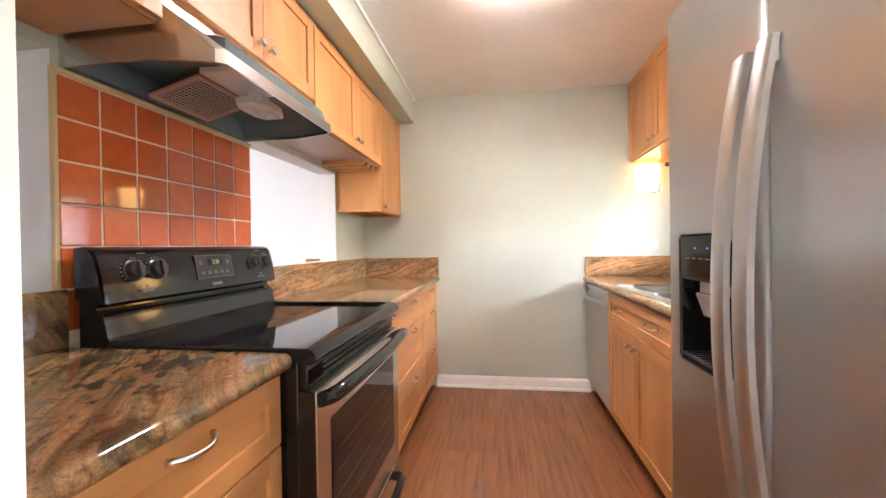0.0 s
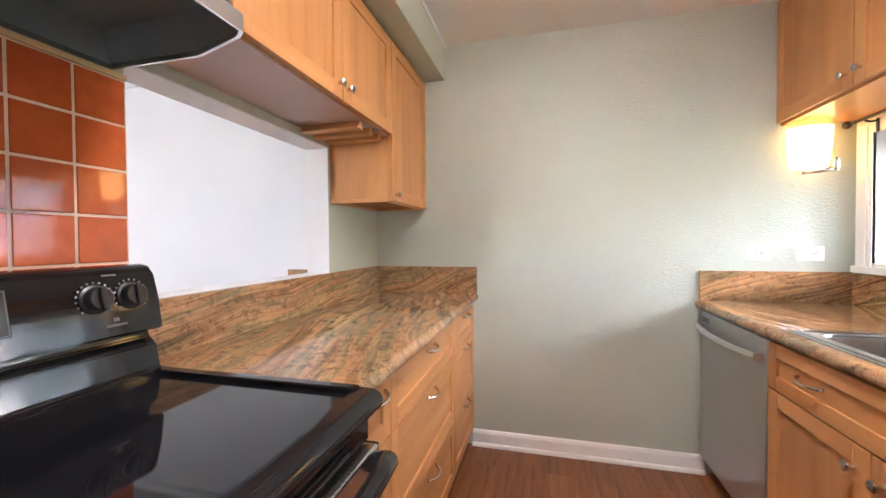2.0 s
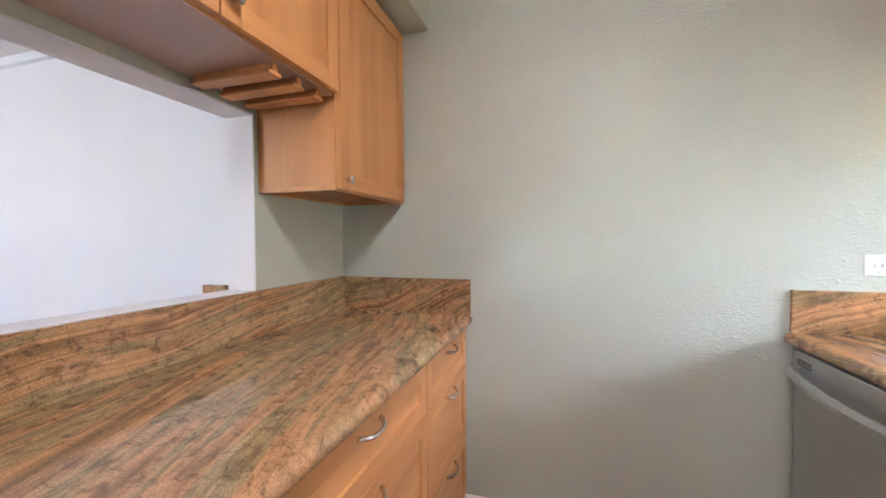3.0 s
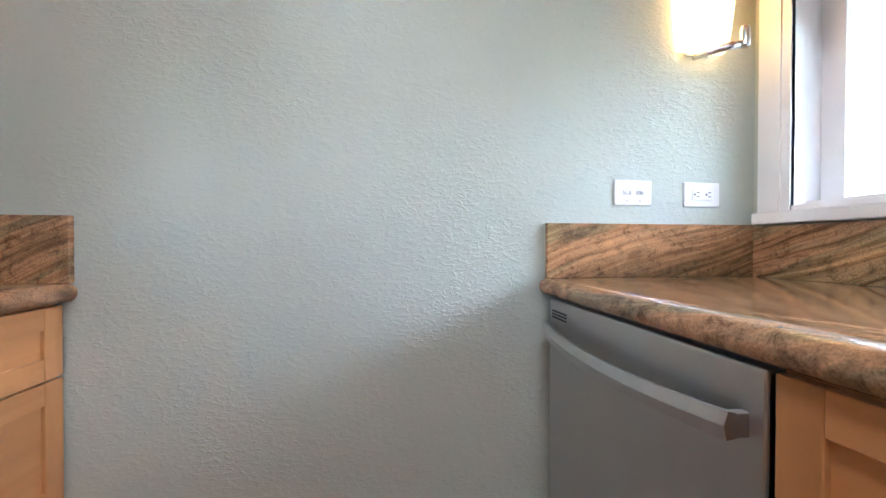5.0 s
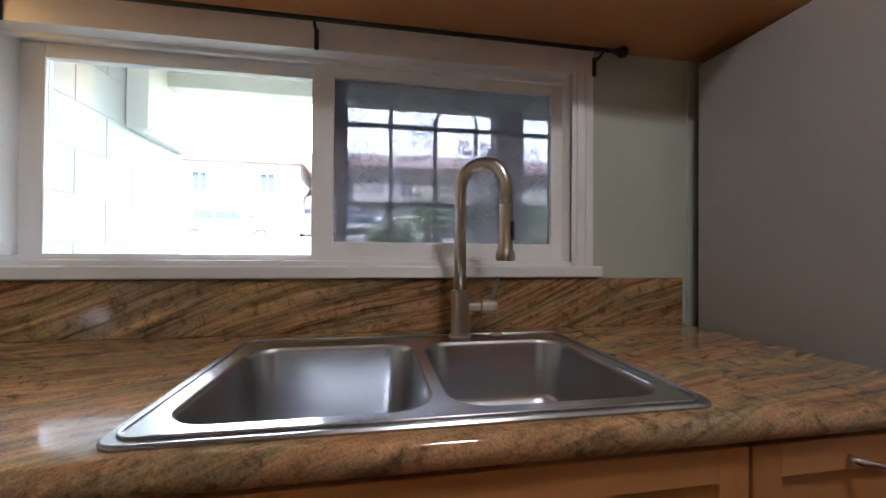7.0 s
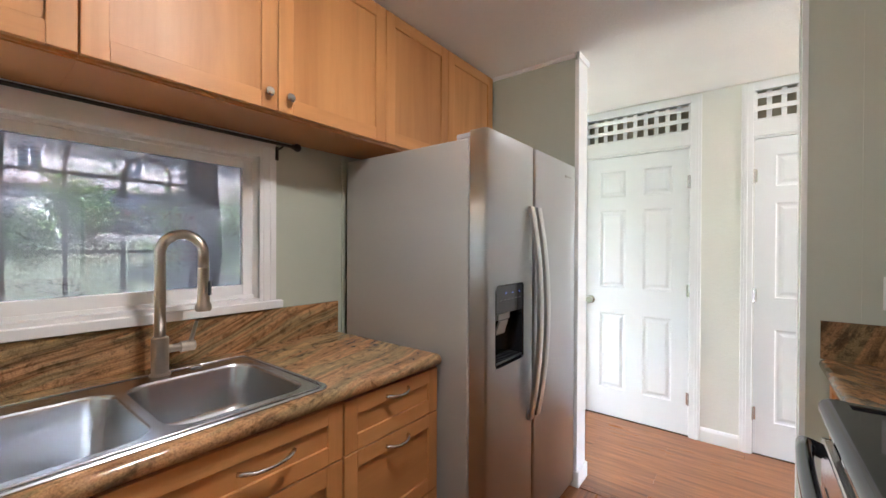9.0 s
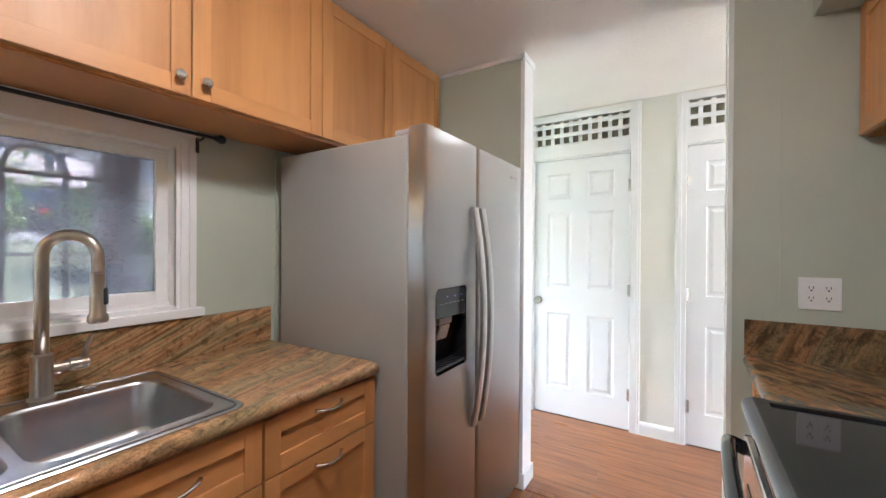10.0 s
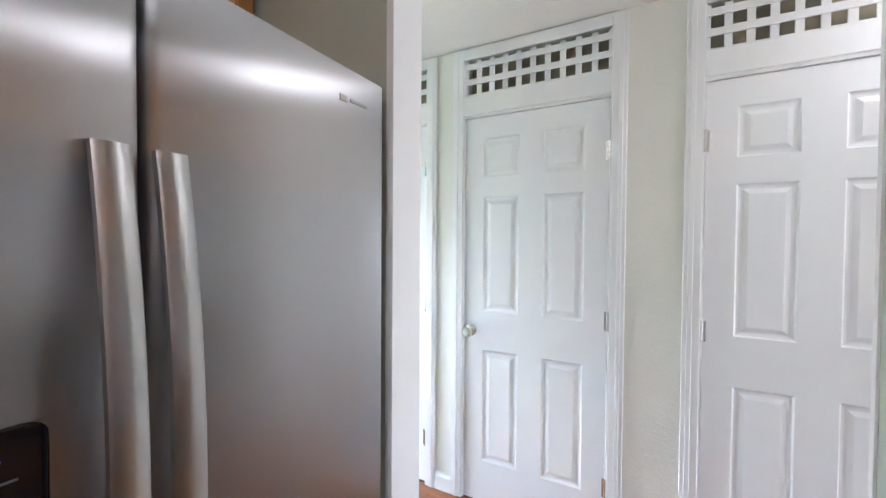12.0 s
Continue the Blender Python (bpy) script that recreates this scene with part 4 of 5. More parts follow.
part("oven_window", boxes((0.6895, 0.6925, RY0 + 0.085, RY1 - 0.085, 0.36, 0.722), bevel=0.001), GLASSTOP, od, "dark oven window")
part("rack", boxes(*[(0.6922, 0.6927, RY0 + 0.12, RY1 - 0.12, 0.44 + 0.06 * k, 0.4412 + 0.06 * k) for k in range(4)]), BUTTON, od)
pts = [(0.688, RY0 + 0.03, 0.79), (0.715, RY0 + 0.032, 0.80)] + [(0.728 + 0.012 * (1 - (u / 6 - 1) ** 2), RY0 + 0.04 + (RY1 - RY0 - 0.08) * u / 12, 0.806) for u in range(13)] + [(0.715, RY1 - 0.032, 0.80), (0.688, RY1 - 0.03, 0.79)]
part("handle", tube(pts, 0.0175, 12, None, 1.15), BLACK, od, "black oven door handle")
dr = part("storage_drawer", boxes((0.646, 0.688, RY0 + 0.003, RY1 - 0.003, 0.065, 0.255), bevel=0.005), STEEL_H, rg)
pts = [(0.686, RY0 + 0.06, 0.205), (0.71, RY0 + 0.065, 0.212)] + [(0.722 + 0.008 * (1 - (u / 5 - 1) ** 2), RY0 + 0.08 + (RY1 - RY0 - 0.16) * u / 10, 0.214) for u in range(11)] + [(0.71, RY1 - 0.065, 0.212), (0.686, RY1 - 0.06, 0.205)]
part("handle", tube(pts, 0.015, 12, None, 1.2), BLACK, dr, "black drawer handle")

# ---- range hood ----
hd = thing("range_hood", (0.2, 2.355, 1.65), "stainless under-cabinet range hood with a mesh filter", "range hood")
HY0, HY1, HZ = 1.974, 2.735, 1.658
bm = bmesh.new()
# shell: sides, sloped front and lip, open below
outl = [(-0.018, HY0), (0.26, HY0), (0.405, HY0 + 0.045), (0.428, HY0 + 0.062), (0.428, HY1 - 0.062), (0.405, HY1 - 0.045), (0.26, HY1), (-0.018, HY1)]
top = [(-0.018, HY0), (0.26, HY0), (0.288, HY0 + 0.006), (0.29, HY0 + 0.01), (0.29, HY1 - 0.01), (0.288, HY1 - 0.006), (0.26, HY1), (-0.018, HY1)]
loops = [[(x, y, 1.826) for x, y in top], [(x, y, 1.80) for x, y in top], [(x, y, HZ + 0.036) for x, y in outl], [(x, y, HZ) for x, y in outl]]
inner = [(x - 0.006 if x > 0 else x + 0.006, y + (0.006 if y < 2.3 else -0.006)) for x, y in outl]
loops.append([(x, y, HZ) for x, y in inner])
loops.append([(x, y, HZ + 0.012) for x, y in inner])
loft(bm, loops, False)
bmesh.ops.recalc_face_normals(bm, faces=bm.faces[:])
part("shell", bm, STEEL_H, hd)
bm = bmesh.new()
loft(bm, [[(x, y, HZ + 0.012) for x, y in inner], [(x - 0.02 if x > 0 else x, y + (0.02 if y < 2.3 else -0.02), 1.745) for x, y in inner]])
# same steel as the shell, darkened by colour to look shaded
part("lining", bm, HOODIN, hd, "steel inside of the hood, its shade put into dark blue-grey")


def tilted(bm):
    bmesh.ops.rotate(bm, cent=(0.02, 2.33, 1.664), matrix=Matrix.Rotation(radians(-15.5), 3, "Y"), verts=bm.verts)
    return bm


FLY0, FLY1, FLX0, FLX1 = 2.205, 2.465, 0.02, 0.21
flt = part("filter_frame", tilted(boxes((FLX0, FLX1, FLY0, FLY0 + 0.009, 1.664, 1.674), (FLX0, FLX1, FLY1 - 0.009, FLY1, 1.664, 1.674), (FLX0, FLX0 + 0.009, FLY0 + 0.009, FLY1 - 0.009, 1.664, 1.674), (FLX1 - 0.009, FLX1, FLY0 + 0.009, FLY1 - 0.009, 1.664, 1.674))), material("copper_toned_frame", (0.66, 0.36, 0.25), 0.45, 0.1), hd, "greasy copper-toned filter frame")
wires = bmesh.new()
for k in range(19):
    y = FLY0 + 0.010 + (FLY1 - FLY0 - 0.023) * k / 18
    box(FLX0 + 0.008, FLX1 - 0.008, y, y + 0.0016, 1.668, 1.670, into=wires)
for k in range(14):
    x = FLX0 + 0.010 + (FLX1 - FLX0 - 0.023) * k / 13
    box(x, x + 0.0016, FLY0 + 0.008, FLY1 - 0.008, 1.666, 1.668, into=wires)
part("filter_mesh", tilted(wires), material("greasy_mesh", (0.62, 0.47, 0.38), 0.35, 0.0), flt, "pale greasy wire mesh")
# dark sheet behind the wires, so that the mesh gaps read dark
part("filter_backing", tilted(boxes((FLX0 + 0.004, FLX1 - 0.004, FLY0 + 0.004, FLY1 - 0.004, 1.676, 1.684))), material("dark_filter_backing", (0.07, 0.035, 0.025), 0.5), flt)
part("lamp_housing", boxes((0.205, 0.36, 2.20, 2.42, 1.722, 1.7445), bevel=0.006), PLATE, hd, "pale lamp housing")
part("lamp_holder", lathe([(0.0, 0), (0.022, 0), (0.022, 0.06), (0.0, 0.06)], (0.29, 2.35, 1.705), "y", 14), PLATE, hd)
cov = bmesh.new()
cx, cy, ax, ay = 0.262, 2.435, 0.058, 0.092
ring = [(1, 0.45), (0.6, 1), (-0.6, 1), (-1, 0.45), (-1, -0.45), (-0.6, -1), (0.6, -1), (1, -0.45)]
loft(cov, [[(cx + ax * u * s_, cy + ay * w_ * s_, z) for u, w_ in ring] for s_, z in ((0.86, 1.674), (1.0, 1.680), (1.0, 1.700), (0.86, 1.708))])
part("lamp_cover", cov, material("milky_plastic", (0.84, 0.80, 0.78), 0.35), hd, "milky plastic lamp cover")
part("switch_slots", boxes(*[(0.35, 0.372, 2.42 + 0.022 * k, 2.436 + 0.022 * k, 1.7405, 1.7415) for k in range(5)]), BLACKPL, hd)


# ---- window over the sink ----
WY0, WY1, WZ0, WZ1 = 2.645, 4.19, 1.116, 1.705
w = thing("window_1", (2.5, 3.4, 1.1), "white sliding window with one clear and one screened sash", "window", kind="structure")
part("window_frame", boxes((2.452, 2.60, 4.19, 4.2045, 1.101, 1.7145), (2.452, 2.60, 2.6305, WY0, 1.101, 1.7145), (2.452, 2.60, WY0, WY1, 1.7055, 1.7145), (2.452, 2.60, WY0, WY1, 1.101, WZ0)), TRIM, w)
cas = boxes((2.449, 2.4645, 4.19, 4.285, 1.102, 1.787), (2.449, 2.4645, 2.572, WY0, 1.102, 1.75), bevel=0.002)
join(cas, boxes((2.449, 2.4645, WY0, 4.19, 1.705, 1.787), (2.449, 2.4645, 2.572, WY0, 1.7505, 1.787), bevel=0.002))
join(cas, boxes((2.444, 2.449, 2.583, 2.600, 1.104, 1.74), (2.444, 2.449, 2.612, 2.630, 1.104, 1.74), (2.444, 2.449, 4.215, 4.235, 1.104, 1.74), bevel=0.0015))
part("casing", cas, TRIM, w, "moulded white casing")
part("window_sill", boxes((2.432, 2.475, 2.548, 4.288, 1.068, 1.1015), bevel=0.004), TRIM, w)


def sash(y0, y1, x0, x1, st, sl, sr, sb, gm):
    s = part("sash", boxes((x0, x1, y0, y0 + sr, WZ0, 1.705), (x0, x1, y1 - sl, y1, WZ0, 1.705), (x0, x1, y0 + sr, y1 - sl, WZ0, WZ0 + sb), (x0, x1, y0 + sr, y1 - sl, 1.705 - st, 1.705), bevel=0.002), TRIM, w)
    g = part("pane", boxes((x0 + 0.012, x0 + 0.016, y0 + sr, y1 - sl, WZ0 + sb, 1.705 - st)), gm, s)
    g.visible_shadow = False
    return s


sash(3.395, 4.19, 2.545, 2.575, 0.042, 0.058, 0.042, 0.016, GLASS)
rs = sash(WY0, 3.435, 2.512, 2.542, 0.045, 0.062, 0.040, 0.055, TINTGLASS)
part("track", boxes((2.50, 2.512, WY0, WY1, WZ0, WZ0 + 0.012), (2.50, 2.512, WY0, WY1, 1.693, 1.705)), TRIM, w)
part("screen_frame", boxes((2.580, 2.588, 3.345, 3.385, WZ0, WZ1), (2.580, 2.588, WY0, WY0 + 0.014, WZ0, WZ1), (2.580, 2.588, WY0 + 0.014, 3.345, 1.692, WZ1), (2.580, 2.588, WY0 + 0.014, 3.345, WZ0, 1.135)), GREYPL, w, "grey metal screen frame")
sc = part("insect_screen", boxes((2.584, 2.5845, WY0 + 0.014, 3.345, 1.135, 1.692)), SCREEN, w, "grey perforated insect screen with specks of dirt")

# grille outside the screened sash
g = thing("window_grille", (2.70, 3.0, 1.1), "dark wrought iron window grille with arches and scrolls", "grille")
GX = 2.70
for y in (3.352, 3.198, 3.040, 2.888, 2.724, 2.572):
    top = {3.352: 1.86, 2.572: 1.86, 3.198: 1.60, 2.724: 1.60, 3.040: 1.60, 2.888: 1.60}[y]
    part("bar", boxes((GX - 0.006, GX + 0.006, y - 0.006, y + 0.006, 1.02, top)), IRON, g)
for z in (1.583, 1.31, 1.04):
    part("rail", boxes((GX - 0.0045, GX + 0.0045, 2.56, 3.365, z - 0.006, z + 0.006)), IRON, g)
for r, z0 in ((0.076, 1.598), (0.237, 1.598)):
    part("arch", tube([(GX, 2.9625 + r * math.cos(math.pi * k / 16), z0 + r * math.sin(math.pi * k / 16)) for k in range(17)], 0.0065, 6), IRON, g)
for a in (40, 90, 140):
    c, s_ = math.cos(radians(a)), math.sin(radians(a))
    part("spoke", tube([(GX, 2.9625 + 0.078 * c, 1.598 + 0.078 * s_), (GX, 2.9625 + 0.235 * c, 1.598 + 0.235 * s_)], 0.005, 6), IRON, g)
for sgn, yc in ((1, 2.925), (-1, 2.85)):
    pts = []
    for k in range(25):
        u = k / 24
        a = u * 2.6 * math.pi
        rr = 0.030 * (1 - 0.72 * u)
        pts.append((GX, yc + sgn * (rr * math.cos(a)), 1.515 + rr * math.sin(a)))
    part("scroll", tube(pts, 0.004, 6), IRON, g)
part("fixing", boxes((2.62, GX, 2.566, 2.578, 1.034, 1.046), (2.62, GX, 3.346, 3.358, 1.034, 1.046), (2.62, GX, 2.566, 2.578, 1.84, 1.852), (2.62, GX, 3.346, 3.358, 1.84, 1.852)), IRON, g)

# ---- curtain rod ----
rod = thing("curtain_rod", (2.40, 3.4, 1.76), "thin black curtain rod with ball finials", "curtain rod")
RZ = 1.762
part("rod", tube([(2.40, 2.53, RZ), (2.40, 3.42, RZ), (2.40, 4.24, RZ)], 0.0065, 10), IRON, rod)
for y, sg in ((2.53, "-y"), (4.24, "y")):
    part("finial", lathe([(0.006, 0), (0.011, 0.003), (0.008, 0.008), (0.014, 0.014), (0.018, 0.024), (0.016, 0.034), (0.008, 0.041), (0, 0.042)], (2.40, y, RZ), sg, 16), IRON, rod)
for y in (2.572, 3.415, 4.16):
    bm = tube([(2.40, y, RZ - 0.008), (2.42, y, RZ - 0.014), (2.44, y, RZ - 0.012), (2.449, y, RZ - 0.012)], 0.0045, 6)
    box(2.4425, 2.4488, y - 0.006, y + 0.006, RZ - 0.06, RZ - 0.002, 0.001, 1, bm)
    part("bracket", bm, IRON, rod)

# ---- sconce on the end wall ----
sc2 = thing("wall_sconce", (2.25, 4.3, 1.55), "lit amber glass wall sconce on a nickel bracket", "wall lamp")
bm = bmesh.new()
cx, cz0, cz1 = 2.268, 1.568, 1.765
n = 16
rows = []
for z, rx, ry in ((cz0, 0.072, 0.066), (1.61, 0.080, 0.074), (1.68, 0.087, 0.081), (cz1, 0.092, 0.086)):
    rows.append([(cx + rx * math.cos(math.pi * k / n), 4.302 - ry * math.sin(math.pi * k / n), z) for k in range(n + 1)])
grid = [[bm.verts.new(p) for p in r] for r in rows]
for a, b in zip(grid, grid[1:]):
    for k in range(n):
        bm.faces.new((a[k], a[k + 1], b[k + 1], b[k]))
bm.faces.new(grid[0])
bmesh.ops.recalc_face_normals(bm, faces=bm.faces[:])
bmesh.ops.solidify(bm, geom=bm.faces[:], thickness=0.004)
part("shade", smooth(bm, 50), SCONCE, sc2, "glowing amber glass shade")
part("back_plate", boxes((2.225, 2.31, 4.300, 4.309, 1.56, 1.66), bevel=0.003), NICKEL, sc2)
arm = tube([(2.245, 4.296, 1.552), (2.26, 4.26, 1.551), (2.29, 4.225, 1.552), (2.325, 4.212, 1.556)], [0.007, 0.008, 0.009, 0.009], 8, None, 1.3)
part("bracket", arm, NICKEL, sc2)
part("finial", lathe([(0.009, 0), (0.0125, 0.004), (0.0125, 0.045), (0.009, 0.058), (0, 0.062)], (2.328, 4.210, 1.545), "z", 14), NICKEL, sc2)

# ---- ceiling lamp ----
def dome_lamp(x, y, r, label):
    cl = thing("ceiling_lamp", (x, y, 2.36), label, "ceiling lamp")
    part("dome", lathe([(r, 0.0), (r * 0.985, r * 0.08), (r * 0.9, r * 0.19), (r * 0.7, r * 0.28), (r * 0.37, r * 0.34), (0.0, r * 0.36)], (x, y, 2.397), "-z", 32), DOME, cl, "lit opal glass dome")
    part("rim", lathe([(r * 1.07, 0.0), (r * 1.07, 0.010), (r * 1.02, 0.014), (0.0, 0.014)], (x, y, 2.4095), "-z", 32), PLATE, cl)


dome_lamp(1.225, 2.86, 0.13, "round flush ceiling lamp with a lit opal dome")
dome_lamp(0.03, 0.60, 0.075, "small round lit lamp on the hallway ceiling")


# ---- switches and sockets ----
def wall_plate(name, at, horizontal, label, gangs=1, axis="y-"):
    """A plate about the origin facing -y, then turned to its wall."""
    t = thing(name, at, label, "electrical outlet" if "outlet" in name else "switch")
    hw, hh = (0.058, 0.036) if horizontal else (0.036, 0.058)
    if gangs == 2:
        hw, hh = 0.060, 0.060
    m = Matrix.Translation(at) @ (Matrix.Rotation(math.pi, 4, "Z") if axis == "y+" else Matrix.Identity(4))

    def put(nm, bm, mat, par):
        bmesh.ops.transform(bm, matrix=m, verts=bm.verts)
        return part(nm, bm, mat, par)
    p = put("plate", boxes((-hw, hw, -0.007, 0.0, -hh, hh), bevel=0.003), PLATE, t)
    if "switch" in name:
        for sx, up in ((-0.02, -1), (0.02, 1)):
            put("toggle_slot", boxes((sx - 0.013, sx + 0.013, -0.0076, -0.0068, -0.006, 0.006)), GREYPL, p)
            put("toggle", boxes(*[(*sorted((sx, sx + up * 0.011)), -0.018, -0.0076, -0.0042, 0.0042)], bevel=0.002), PLATE, p)
            put("screw", boxes((sx - 0.0025, sx + 0.0025, -0.0082, -0.0068, -0.026, -0.021), bevel=0.001), GREYPL, p)
    else:
        for gx in ((-0.024, 0.024) if gangs == 2 else (0.0,)):
            if horizontal:
                f = put("socket_face", boxes((-0.034, 0.034, -0.0095, -0.007, -0.017, 0.017), bevel=0.002), PLATE, p)
                cs = ((-0.019, 0.0), (0.019, 0.0))
            else:
                f = put("socket_face", boxes((gx - 0.017, gx + 0.017, -0.0095, -0.007, -0.034, 0.034), bevel=0.002), PLATE, p)
                cs = ((gx, -0.019), (gx, 0.019))
            for cx2, cz2 in cs:
                for dx, dz, ww, hh2 in ((-0.006, 0.004, 0.0012, 0.0045), (0.006, 0.004, 0.0012, 0.0045), (0.0, -0.007, 0.0028, 0.0028)):
                    if horizontal:
                        dx, dz, ww, hh2 = dz, dx, hh2, ww
                    put("slot", boxes((cx2 + dx - ww, cx2 + dx + ww, -0.0102, -0.0094, cz2 + dz - hh2, cz2 + dz + hh2)), BLACKPL, f)
    return t


wall_plate("light_switch", (2.065, 4.31, 1.158), True, "white double toggle switch plate on the sage wall")
wall_plate("wall_outlet", (2.284, 4.31, 1.156), True, "white duplex outlet plate beside the window")
wall_plate("wall_outlet", (0.411, 1.39, 1.175), False, "white double outlet plate above the granite upstand", 2, "y+")

# ---- hallway doors with lattice transoms ----
LATT = TRIM
BACKING = painted("tan_backing_board", (0.42, 0.37, 0.27), 0.6)


def hall_door(x0, x1, knob_x, hinge_x, label):
    """A closed six-panel door between x0 and x1 with its casing and a lattice transom above."""
    t = thing("door", ((x0 + x1) / 2, 0.2, 0), label, "door", "six-panel hallway doors", "structure")
    yf, yb = 0.221, 0.186
    sw, mw, hgt = 0.104, 0.122, 2.035
    xa, xb = x0 + 0.003, x1 - 0.003
    pw = (xb - xa - 2 * sw - mw) / 2
    zs = ((0.225, 0.817), (1.019, 1.621), (1.726, 1.925))
    cols = ((xa + sw, xa + sw + pw), (xb - sw - pw, xb - sw))
    bm = boxes((xa, xa + sw, yb, yf, 0.008, hgt), (xb - sw, xb, yb, yf, 0.008, hgt), (cols[0][1], cols[1][0], yb, yf, 0.008, hgt))
    for c0, c1 in cols:
        zc = [0.008] + [z for pr in zs for z in pr] + [hgt]
        for k in range(0, 8, 2):
            box(c0, c1, yb, yf, zc[k], zc[k + 1], into=bm)
    for c0, c1 in cols:
        for z0, z1 in zs:
            loops = []
            for i, d in ((0.0, 0.0), (0.006, -0.006), (0.014, -0.008), (0.022, -0.008), (0.040, -0.0015)):
                loops.append([(c0 + i, yf + d, z0 + i), (c1 - i, yf + d, z0 + i), (c1 - i, yf + d, z1 - i), (c0 + i, yf + d, z1 - i)])
            loft(bm, loops)
    bmesh.ops.remove_doubles(bm, verts=bm.verts, dist=0.0001)
    d = part("slab", bm, DOORPAINT, t)
    if knob_x:
        part("door_knob", lathe([(0.031, 0), (0.031, 0.005), (0.012, 0.012), (0.011, 0.030), (0.024, 0.036), (0.0285, 0.050), (0.025, 0.062), (0.0, 0.066)], (knob_x, yf, 0.915), "y", 24), NICKEL, d, "satin nickel door knob")
        part("latch_plate", boxes((x1 - 0.004 if knob_x > (x0 + x1) / 2 else x0 - 0.002, x1 + 0.002 if knob_x > (x0 + x1) / 2 else x0 + 0.004, 0.216, 0.2235, 0.885, 0.945)), NICKEL, d)
    for z in (0.266, 1.03, 1.80):
        part("hinge", lathe([(0.0065, 0), (0.0065, 0.088), (0.004, 0.09), (0, 0.09)], (hinge_x, 0.2285, z - 0.045), "z", 10), NICKEL, d, "nickel butt hinge")
        part("hinge_leaf", boxes((hinge_x - 0.016, hinge_x + 0.016, 0.2205, 0.2235, z - 0.043, z + 0.043)), NICKEL, d)
    # jamb and casing
    part("jamb", boxes((x0 - 0.012, x0, 0.121, 0.230, 0, 2.358), (x1, x1 + 0.012, 0.121, 0.230, 0, 2.358), (x0, x1, 0.121, 0.230, 2.0385, 2.06)), TRIM, t)
    cw = 0.062
    cas = boxes((x0 - 0.006 - cw, x0 - 0.006, 0.2255, 0.241, 0, 2.398), (x1 + 0.006, x1 + 0.006 + cw, 0.2255, 0.241, 0, 2.398), bevel=0.0025)
    join(cas, boxes((x0 - 0.006, x1 + 0.006, 0.2255, 0.240, 2.345, 2.398), (x0 - 0.006, x1 + 0.006, 0.2255, 0.2405, 2.052, 2.150), bevel=0.0025))
    join(cas, boxes((x0 - 0.052, x0 - 0.034, 0.241, 0.246, 0, 2.39), (x1 + 0.034, x1 + 0.052, 0.241, 0.246, 0, 2.39), bevel=0.002))
    part("casing", cas, TRIM, t, "moulded white casing")
    lat = bmesh.new()
    za, zb = 2.150, 2.345
    n = 10
    pitch = (x1 - x0) / n
    for k in range(n + 1):
        cx = x0 + pitch * k
        box(cx - 0.0135, cx + 0.0135, 0.205, 0.213, za, zb, into=lat)
    for z in (2.153, 2.233, 2.313):
        box(x0, x1, 0.2132, 0.221, z - 0.0145, z + 0.0145, into=lat)
    part("transom_backing", boxes((x0, x1, 0.130, 0.142, 2.06, 2.357)), BACKING, t, "tan board behind the lattice")
    part("transom_lattice", lat, LATT, t, "white square lattice over a dark opening")
    return t


hall_door(1.176, 1.893, 1.852, 1.176, "closed white six-panel door with a nickel knob")
hall_door(0.106, 0.823, None, 0.823, "closed white six-panel door beside the first")
hall_door(2.131, 2.85, None, 2.131, "closed white six-panel door at the hallway's end")


# ---- outside ----
def lin_noise_mat(name, a, b, scale, rough=0.85, det=5):
    m = material(name, a, rough)
    nz = noise_tex(m, coords(m), scale, det, 0.6).outputs[0]
    to(m, ramp(m, nz, [(0.3, a), (0.7, b)]), "Base Color")
    bump(m, nz, 0.3, 0.01)
    return m


LAWN = lin_noise_mat("mown_lawn", (0.10, 0.112, 0.06), (0.17, 0.185, 0.10), 3.0)
ASPH = lin_noise_mat("pale_asphalt", (0.10, 0.10, 0.10), (0.16, 0.155, 0.15), 2.0)
BLOCK = painted("white_block_paint", (0.60, 0.60, 0.61), 0.7, 0.2, 0.04, 40)
STUCCO = lin_noise_mat("beige_stucco", (0.40, 0.365, 0.345), (0.47, 0.43, 0.40), 1.2)
ROOF = lin_noise_mat("red_brown_shingle", (0.27, 0.21, 0.19), (0.36, 0.29, 0.26), 4.0)
WOODB = painted("white_timber", (0.78, 0.75, 0.70), 0.6)
CONC = lin_noise_mat("porch_concrete", (0.30, 0.29, 0.27), (0.40, 0.38, 0.36), 5.0)
CARGLASS = material("dark_car_glass", (0.03, 0.04, 0.05), 0.05)
TYRE = material("black_rubber", (0.02, 0.02, 0.02), 0.7)
LEAF = lin_noise_mat("bright_leaves", (0.06, 0.12, 0.02), (0.16, 0.26, 0.05), 6.0, 0.5)

# ground: level by the house, rising to a car park, then level to the horizon
gb = bmesh.new()
prof = [(-600, 0.0 - 0.13), (2.62, -0.13), (4.2, -0.10), (6.0, 0.25), (9.0, 0.85), (12.5, 1.42), (13.0, 1.45), (600, 1.45)]
vs = [[gb.verts.new((x, y, z)) for y in (-600, -40, 0, 20, 60, 600)] for x, z in prof]
for a, b in zip(vs, vs[1:]):
    for k in range(5):
        gb.faces.new((a[k], a[k + 1], b[k + 1], b[k]))
bmesh.ops.recalc_face_normals(gb, faces=gb.faces[:])
structure("ground", gb, LAWN, "green lawn rising to the car park", "ground")
